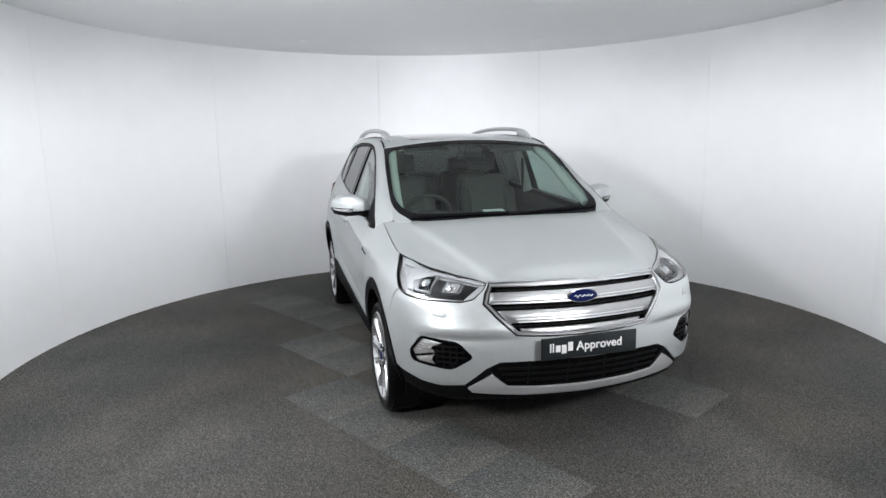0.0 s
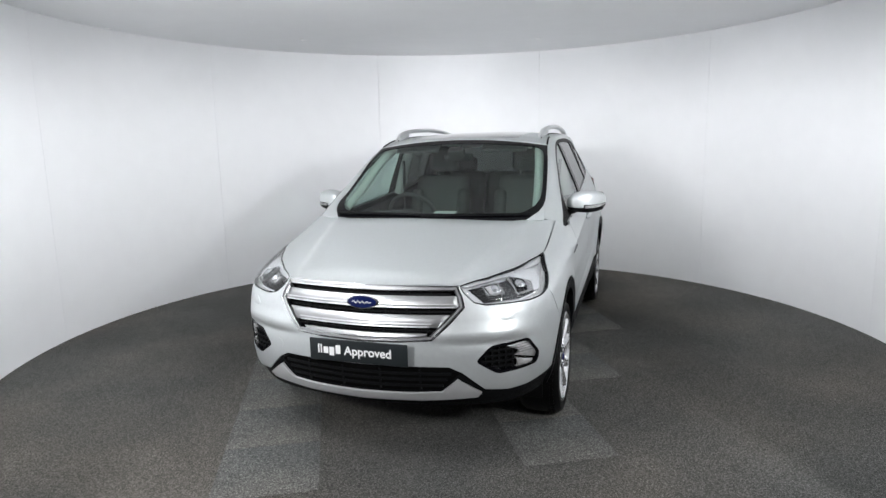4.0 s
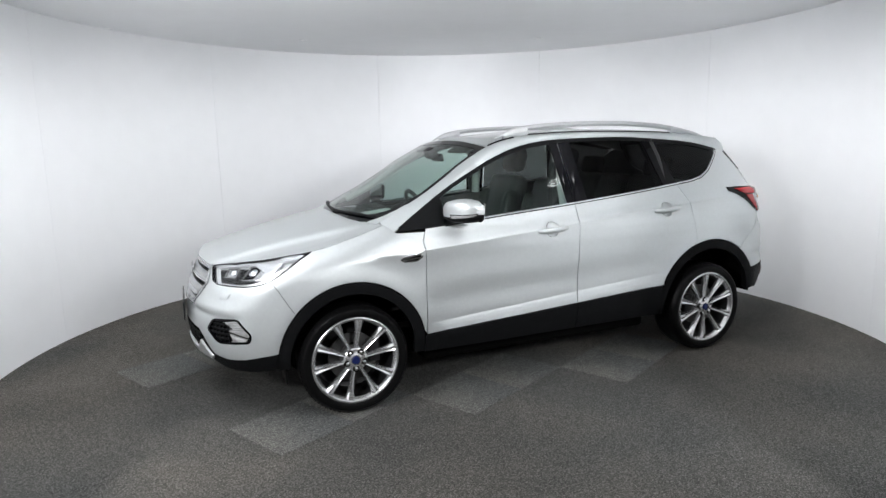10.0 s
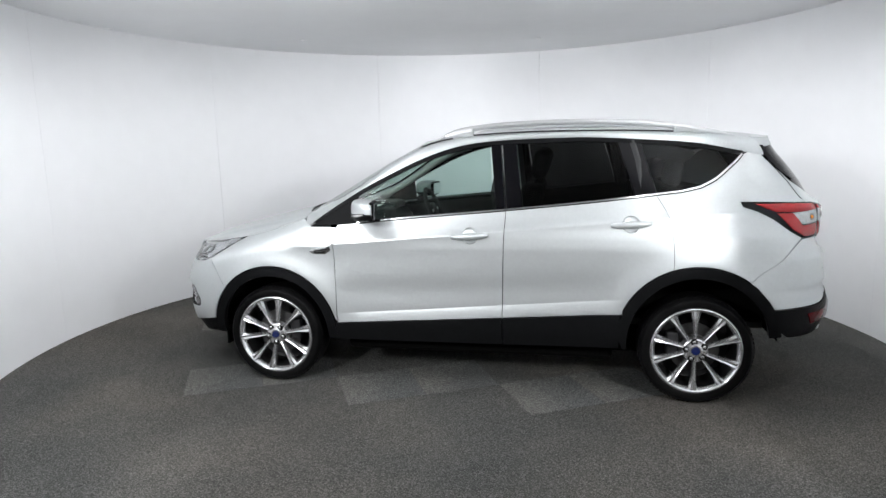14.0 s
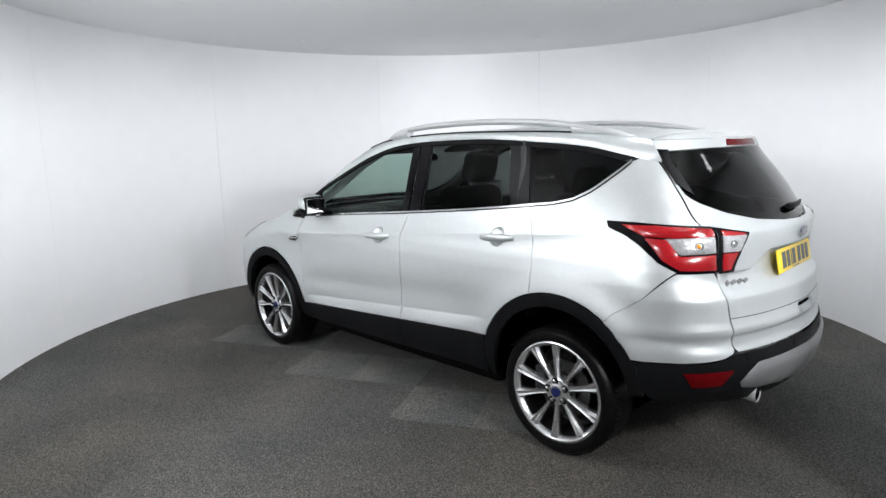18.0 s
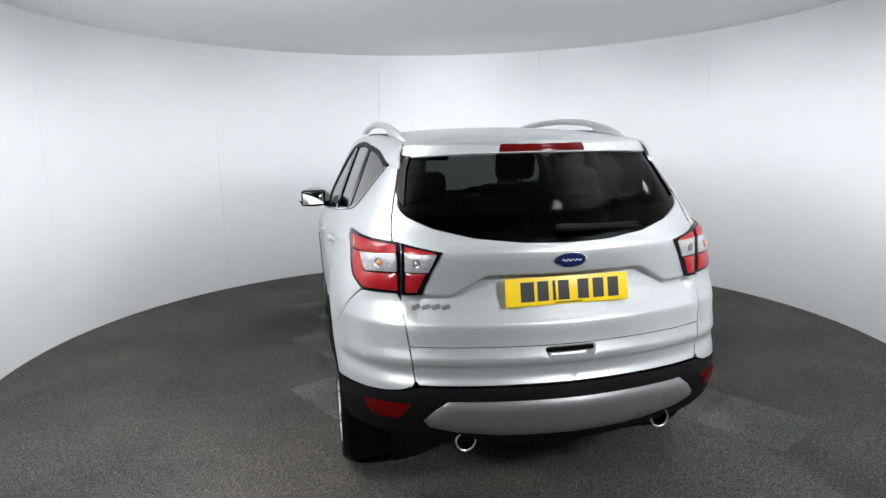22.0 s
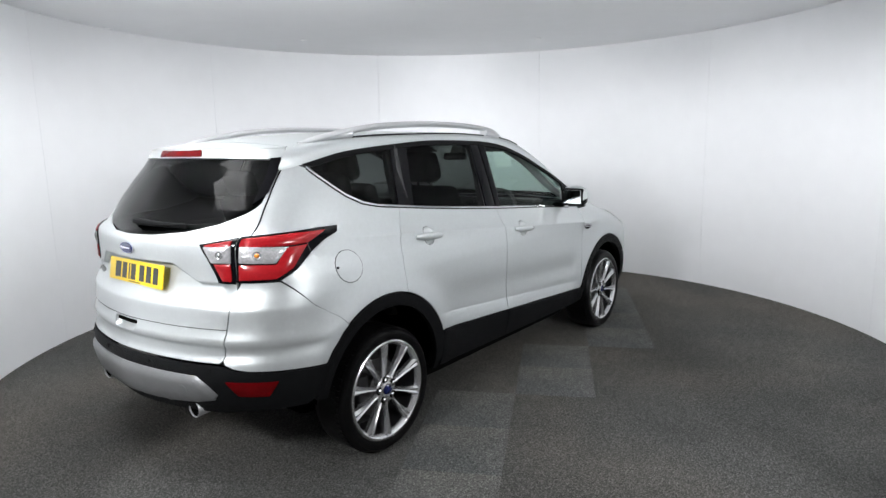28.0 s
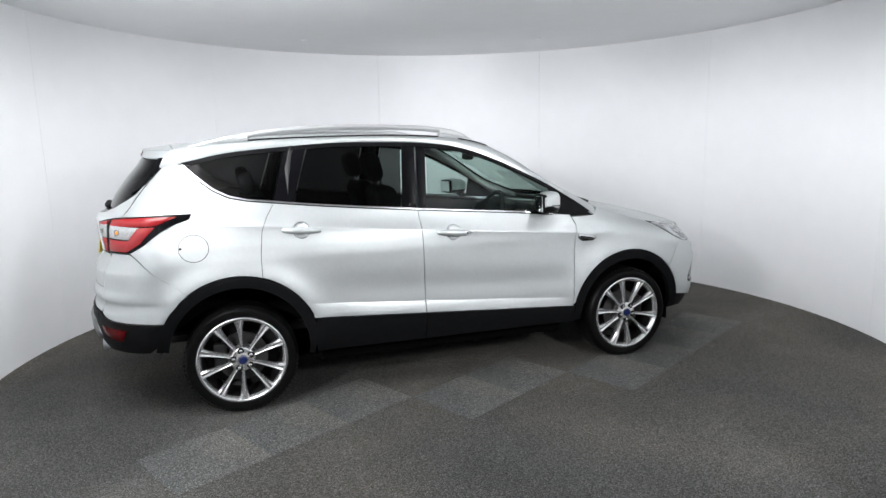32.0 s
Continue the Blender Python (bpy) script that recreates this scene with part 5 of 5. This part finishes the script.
for sg in (1, -1):
    bm = bmesh.new()
    m = Matrix.Translation((-2.10, sg * 0.428, 0.388)) @ pose(0, 0, 0, 0, 0, 90)
    lathe(bm, [(0.036, -0.12), (0.040, 0.02), (0.042, 0.052), (0.0405, 0.056), (0.0375, 0.054), (0.0365, 0.045), (0.0355, -0.10), (0.0005, -0.10)], m, 32)
    part("exhaust_tip", bm, SATIN, car, "round chrome exhaust tip")
    bm = bmesh.new()
    lathe(bm, [(0.0372, 0.050), (0.0345, 0.047), (0.0335, -0.06), (0.0005, -0.06)], m, 24)
    part("exhaust_bore", bm, DARK, car)

# front wipers and cowl
bm = bmesh.new()
cow = [(-0.70, -0.018), (-0.5, -0.038), (0, -0.05), (0.5, -0.038), (0.70, -0.018), (0.80, 0.008), (0.5, 0.03), (-0.5, 0.03), (-0.80, 0.008)]
panel("cowl", screen_skin, cow, PLASTIC, car, step=0.06, gap=0.0, off=-0.004, depth=0.01, edge=0.04, label="black plastic windscreen cowl")
for y0, y1, v1 in ((-0.62, 0.03, 0.045), (-0.02, 0.64, 0.05)):
    bm = bmesh.new()
    pts = []
    for k in range(13):
        q = k / 12
        p = screen_skin(np.array((y0 + (y1 - y0) * q) / 0.715), np.array(0.035 + (v1 - 0.035) * q + 0.03 * q * (1 - q)))
        pts.append(Vector(p) + Vector((0.006, 0, 0.008)))
    tube(bm, pts, [0.011] * 3 + [0.008] * 7 + [0.007, 0.006, 0.005], 8)
    part("windscreen_wiper", bm, PLASTIC, car, "black windscreen wiper")

# ---- wheels ----
WHEEL_Z, RIM_R, TYRE_R = 0.314, 0.2625, 0.329


def wheel(ax, sg):
    """Tyre and ten-spoke alloy wheel; its outer face looks along y times sg."""
    face = 0.895
    m = Matrix.Translation((ax, sg * face, WHEEL_Z)) @ (Matrix() if sg > 0 else pose(0, 0, 0, 0, 0, 180))
    hub = tagged(new("wheel"), "", "")
    hub.parent = car
    hub.matrix_basis = m
    bm = bmesh.new()
    prof = [(0.248, -0.012), (0.255, -0.004), (0.285, 0.004), (0.315, 0.000), (0.334, -0.014), (0.343, -0.032), (0.346, -0.060), (0.347, -0.110), (0.346, -0.165), (0.341, -0.195), (0.315, -0.225), (0.255, -0.220)]
    prof = [(RIM_R + (r - 0.250) * (TYRE_R - RIM_R) / 0.097, o) for r, o in prof]
    lathe(bm, prof, Matrix(), 72)
    tyre = part("tyre", bm, RUBBER, hub, "black rubber tyre")
    bm = bmesh.new()
    for k in range(72):
        a = 2 * math.pi * k / 72
        for s in (0, 1):
            off = -0.030 - 0.02 * s
            box(bm, 0, 0, 0, 1, 1, 1, pose(0, 0, 0, 0, math.degrees(a) + s * 2.5, 0) @ Matrix.Translation((TYRE_R - 0.0015, off - 0.012, 0)) @ Matrix.Diagonal((0.005, 0.026, 0.016, 1)))
    part("tread", bm, RUBBER, tyre)
    bm = bmesh.new()
    lathe(bm, [(0.2625, -0.012), (0.2625, -0.004), (0.2565, 0.0), (0.2505, -0.001), (0.240, -0.012), (0.234, -0.03)], Matrix(), 72)
    part("rim", bm, ALLOY, hub, "machined alloy rim")
    bm = bmesh.new()
    lathe(bm, [(0.238, -0.02), (0.230, -0.05), (0.224, -0.19), (0.205, -0.20), (0.06, -0.20)], Matrix(), 60)
    part("barrel", bm, ALLOYDARK, hub)
    bm = bmesh.new()
    lathe(bm, [(0.150, -0.105), (0.150, -0.092), (0.085, -0.090), (0.085, -0.06), (0.0005, -0.06)], Matrix(), 48)
    part("brake_disc", bm, STEEL, hub)
    bm = bmesh.new()
    box(bm, 0.125 if ax < 0 else -0.125, -0.085, 0.03, 0.075, 0.06, 0.14, None, 0.012)
    part("brake_caliper", bm, ALLOYDARK, hub)
    for k in range(10):
        a = 36 * k + 18 + (1.5 if k % 2 else -1.5) - (9 * sg if ax > 0 else 0)
        t = pose(0, 0, 0, 0, a, 0)
        bm = bmesh.new()
        rows = []
        for j in range(8):
            q = j / 7
            r = 0.052 + (0.244 - 0.052) * q
            w = 0.0105 + 0.003 * q + 0.017 * q ** 3.5
            top = -0.020 + 0.012 * math.sin(q * math.pi / 2) ** 2 + 0.006 * q
            rows.append([bm.verts.new(t @ Vector(c)) for c in ((r, top - 0.038, -w), (r, top - 0.016, -w), (r, top - 0.001, -w * 0.5), (r, top - 0.006, 0.0), (r, top - 0.001, w * 0.5), (r, top - 0.016, w), (r, top - 0.038, w))])
        for p0, p1 in zip(rows, rows[1:]):
            for j in range(7):
                bm.faces.new((p0[j], p0[(j + 1) % 7], p1[(j + 1) % 7], p1[j]))
        bm.faces.new(rows[0])
        bm.faces.new(rows[-1])
        part("spoke", bm, ALLOY, hub, sharp=15)
    bm = bmesh.new()
    lathe(bm, [(0.074, -0.06), (0.072, -0.026), (0.064, -0.019), (0.045, -0.018), (0.032, -0.013), (0.031, -0.016), (0.0005, -0.016)], Matrix(), 48)
    part("hub_boss", bm, ALLOY, hub)
    # near-black discs give the shade of the nut recesses, which are not cut
    for k in range(5):
        a = radians(72 * k + (126 if ax > 0 else 80))
        bm = bmesh.new()
        lathe(bm, [(0.0190, -0.022), (0.0190, -0.0168), (0.0125, -0.0168), (0.0005, -0.0174)], Matrix.Translation((0.054 * math.cos(a), 0, 0.054 * math.sin(a))), 20)
        part("nut_shade_disc", bm, DARK, hub)
    bm = bmesh.new()
    lathe(bm, [(0.027, -0.02), (0.026, -0.008), (0.022, -0.004), (0.0005, -0.003)], Matrix(), 36)
    part("centre_cap", bm, BLUE, hub, "blue centre cap")
    for k in range(5):
        a = radians(72 * k + (126 if ax > 0 else 80))
        c = Matrix.Translation((0.054 * math.cos(a), 0, 0.054 * math.sin(a)))
        bm = bmesh.new()
        lathe(bm, [(0.0115, -0.024), (0.0115, -0.0155), (0.0105, -0.0155), (0.0100, -0.010), (0.006, -0.007), (0.0005, -0.007)], c, 18)
        part("wheel_nut", bm, [CHROME], hub)
    return hub


for ax in (FAX, RAX):
    for sg in (1, -1):
        wheel(ax, sg)

# ---- underneath ----
for ax, r, zc, a0, a1 in ((FAX, 0.425, HUB, -4, 172), (RAX, 0.45, RZ, 8, 177)):
    for sg in (1, -1):
        bm = bmesh.new()
        ring0, ring1 = [], []
        for k in range(25):
            a = radians(a0 + (a1 - a0) * k / 24)
            x, z = ax + r * math.cos(a), zc + r * math.sin(a)
            ring0.append(bm.verts.new((x, sg * 0.86, z)))
            ring1.append(bm.verts.new((x, sg * 0.56, z)))
        for k in range(24):
            bm.faces.new((ring0[k], ring0[k + 1], ring1[k + 1], ring1[k]))
        bm.faces.new(ring1)
        part("wheel_housing", bm, DARK, car, "black wheel housing")
bm = bmesh.new()
box(bm, 0.0, 0, 0.275, 1.75, 1.50, 0.16, None, 0.03)
box(bm, 0.02, 0, 0.29, 3.3, 1.08, 0.24, None, 0.05)
part("underbody", bm, DARK, car, "black underbody")
for ax in (FAX, RAX):
    bm = bmesh.new()
    tube(bm, [(ax, -0.80, WHEEL_Z), (ax, 0.80, WHEEL_Z)], 0.045, 12)
    part("axle", bm, DARK, car)
for sg in (1, -1):
    bm = bmesh.new()
    box(bm, 1.74, sg * 0.73, 0.27, 0.012, 0.18, 0.12, None, 0.003)
    part("mud_deflector", bm, RUBBER, car)

# ---- cabin ----
bm = bmesh.new()
box(bm, -0.32, 0, 0.42, 2.9, 1.30, 0.04)
part("cabin_floor", bm, CABIN, car)
both("door_card", body, LS([(0.95, 0.44)] + along(lambda x: belt(x) - 0.004, 0.95, -1.08, 12) + [(-1.08, 0.9), (-0.95, 0.75), (-0.85, 0.50)]), CABIN, car, off=-0.075, depth=0.0, gap=0.0, label="black inner door cards")
both("door_top_trim", body, LS(along(lambda x: belt(x) - 0.002, 0.84, -1.10, 10) + along(lambda x: belt(x) - 0.10, -1.10, 0.86, 10)), CABIN, car, off=-0.016, depth=0.0, gap=0.0, label="black door top trim")
both("inner_shell", body, LS([(1.60, 0.84), (1.30, 0.95), (1.0, 1.02)] + along(lambda x: belt(x) - 0.012, 0.95, -1.35, 12) + [(-1.55, 1.15), (-1.75, 1.10), (-1.80, 0.60)] + arc(RAX, RZ, 0.45, 150, 20, 12) + [(-0.85, 0.36), (0.88, 0.34)] + arc(FAX, HUB, 0.42, 160, 40, 10)), DARK, car, off=-0.022, depth=0.0, gap=0.0, step=0.06)
both("shelf_side", body, LS([(-1.10, 1.225), (-1.40, 1.27), (-1.75, 1.20), (-1.75, 0.7), (-1.10, 0.9)]), CABIN, car, off=-0.06, depth=0.0, gap=0.0)
bm = bmesh.new()
prof = [(1.16, 1.035), (1.03, 1.070), (0.90, 1.06), (0.80, 1.02), (0.74, 0.95), (0.72, 0.80), (0.78, 0.55), (1.20, 0.50)]
vs = [[bm.verts.new((x, y, z + (0.012 * math.cos(y * 2)))) for x, z in prof] for y in np.linspace(-0.66, 0.66, 13)]
for a, b in zip(vs, vs[1:]):
    for j in range(len(prof) - 1):
        bm.faces.new((a[j], a[j + 1], b[j + 1], b[j]))
dash = part("dashboard", bm, CABIN, car, "black dashboard")
bm = bmesh.new()
box(bm, 0.86, -0.36, 1.075, 0.18, 0.34, 0.06, None, 0.025)
part("instrument_cowl", bm, CABIN, dash)
bm = bmesh.new()
box(bm, 0.80, 0.0, 1.03, 0.10, 0.26, 0.10, None, 0.02)
part("centre_screen", bm, CABIN, dash)
bm = bmesh.new()
box(bm, 0.93, 0.02, 1.094, 0.20, 0.15, 0.002, pose(0, 0, 0, 0, 6, 0))
part("paper_note", bm, WHITE, dash, "white paper note on the dashboard")
bm = bmesh.new()
box(bm, 0.42, 0, 0.60, 0.75, 0.24, 0.30, None, 0.04)
part("centre_console", bm, CABIN, car)
sw = new("steering_wheel")
sw.parent = car
sw.matrix_basis = pose(0.48, -0.36, 1.03, 0, -66, 0)
sw["label"] = "black steering wheel"
bm = bmesh.new()
pts = [(0.182 * math.cos(a), 0.182 * math.sin(a), 0) for a in np.linspace(0, 2 * math.pi, 41)]
tube(bm, pts, 0.016, 10, 1.0, caps=False)
part("wheel_rim", bm, CABIN, sw)
bm = bmesh.new()
box(bm, 0, 0, -0.02, 0.13, 0.15, 0.05, None, 0.02)
for a in (90, -90, 180):
    box(bm, 0.10 * math.cos(radians(a)), 0.10 * math.sin(radians(a)), -0.012, 0.15, 0.04, 0.014, pose(0, 0, 0, 0, 0, a), 0.005)
part("wheel_boss", bm, CABIN, sw)
bm = bmesh.new()
for a in (90, -90):
    box(bm, 0.09 * math.cos(radians(a)), 0.09 * math.sin(radians(a)), -0.002, 0.05, 0.022, 0.008, pose(0, 0, 0, 0, 0, a), 0.003)
part("wheel_switches", bm, SATIN, sw)


def padded(bm, c, s, m=None, r=0.045):
    box(bm, *c, *s, m, r)


def seat(x, y, w, name="front_seat"):
    st = new(name)
    st.parent = car
    st.matrix_basis = pose(x, y, 0)
    st["label"] = "grey and black leather seat with headrest"
    bm = bmesh.new()
    padded(bm, (0.02, 0, 0.66), (0.52, w, 0.17), pose(0, 0, 0, 0, -6, 0), 0.06)
    part("cushion", bm, SEAT, st)
    bm = bmesh.new()
    padded(bm, (-0.30, 0, 0.98), (0.15, w * 0.92, 0.64), pose(0, 0, 0, 0, -16, 0), 0.065)
    part("backrest", bm, SEAT, st)
    for s in (1, -1):
        bm = bmesh.new()
        padded(bm, (-0.24, s * w * 0.40, 0.93), (0.15, 0.11, 0.50), pose(0, 0, 0, 0, -16, 0), 0.05)
        part("bolster", bm, SEAT, st)
        bm = bmesh.new()
        tube(bm, [(-0.385, s * 0.06, 1.26), (-0.415, s * 0.06, 1.38)], 0.007, 8)
        part("headrest_post", bm, CHROME, st)
    bm = bmesh.new()
    padded(bm, (-0.43, 0, 1.415), (0.11, 0.27, 0.20), pose(0, 0, 0, 0, -14, 0), 0.05)
    part("headrest", bm, SEAT, st)
    return st


seat(0.02, 0.37, 0.52)
seat(0.02, -0.37, 0.52)
bench = new("rear_bench")
bench.parent = car
bench["label"] = "grey leather rear bench with three headrests"
bm = bmesh.new()
padded(bm, (-0.78, 0, 0.68), (0.48, 1.28, 0.18), pose(0, 0, 0, 0, -5, 0), 0.06)
part("bench_cushion", bm, SEAT, bench)
for y, w in ((-0.42, 0.46), (0.0, 0.36), (0.42, 0.46)):
    bm = bmesh.new()
    padded(bm, (-1.12, y, 0.99), (0.16, w, 0.60), pose(0, 0, 0, 0, -20, 0), 0.055)
    part("bench_back", bm, SEAT, bench)
    if y:
        bm = bmesh.new()
        padded(bm, (-1.245, y, 1.345), (0.10, 0.26, 0.16), pose(0, 0, 0, 0, -14, 0), 0.045)
        part("bench_headrest", bm, SEAT, bench)
bm = bmesh.new()
box(bm, -1.62, 0, 1.10, 0.70, 1.16, 0.02, pose(0, 0, 0, 0, 3, 0), 0.006)
part("parcel_shelf", bm, CABIN, car, "black parcel shelf")
panel("headliner", roof_skin, [(0.36, -0.53), (0.36, 0.53), (-1.55, 0.50), (-1.55, -0.50)], TRIMGREY, car, off=-0.045, depth=0.0, step=0.08, gap=0.0, label="pale grey headlining")
both("inner_pillar", cant_skin, [(-1.02, 0.12), (1.60, 0.12), (1.60, 0.95), (-1.02, 0.95)], TRIMGREY, car, off=-0.020, depth=0.0, step=0.05, gap=0.0, label="pale grey pillar trim")
for sg in (1, -1):
    bm = bmesh.new()
    tube(bm, [(-0.20, sg * 0.735, 1.14), (-0.19, sg * 0.665, 1.40), (-0.18, sg * 0.60, 1.57)], [0.045, 0.040, 0.035], 10)
    part("centre_pillar", bm, TRIMGREY, car)
    bm = bmesh.new()
    tube(bm, [(-0.16, sg * 0.67, 1.42), (-0.12, sg * 0.655, 1.25), (-0.14, sg * 0.66, 0.80)], 0.012, 8, 2.0)
    part("seat_belt", bm, CABIN, car)
    bm = bmesh.new()
    tube(bm, [(-1.02, sg * 0.74, 1.22), (-1.00, sg * 0.66, 1.42), (-0.96, sg * 0.60, 1.56)], [0.05, 0.05, 0.05], 10)
    part("rear_pillar", bm, CABIN, car)
    bm = bmesh.new()
    xs = [1.02 - 0.68 * k / 12 for k in range(13)]
    tube(bm, [(x - 0.03, sg * (float(rail_y(x)) - 0.058), float(rail_z(x)) - 0.030) for x in xs], [0.030 + 0.010 * k / 12 for k in range(13)], 12, 0.8)
    part("screen_pillar_trim", bm, TRIMGREY, car, "pale grey windscreen pillar trim")
    bm = bmesh.new()
    box(bm, 0.36, sg * 0.33, 1.535, 0.16, 0.34, 0.02, pose(0, 0, 0, 0, 24, 0), 0.008)
    part("sun_visor", bm, SEAT, car)
bm = bmesh.new()
box(bm, 0.45, 0, 1.462, 0.025, 0.22, 0.055, pose(0, 0, 0, 0, 12, 0), 0.02)
mir = part("interior_mirror", bm, CABIN, car, "black interior mirror")
bm = bmesh.new()
box(bm, 0.50, 0, 1.495, 0.07, 0.12, 0.075, pose(0, 0, 0, 0, 30, 0), 0.02)
part("sensor_housing", bm, CABIN, car)


# ---- what moves ----
def motions():
    rows = [(0.5 * k, car_pose(0.5 * k)) for k in range(65)]
    walk(car, rows)
    walk(turntable, [(0.5 * k, pose(0, 0, FLOOR, 0, 0, heading(0.5 * k))) for k in range(65)])


motions()
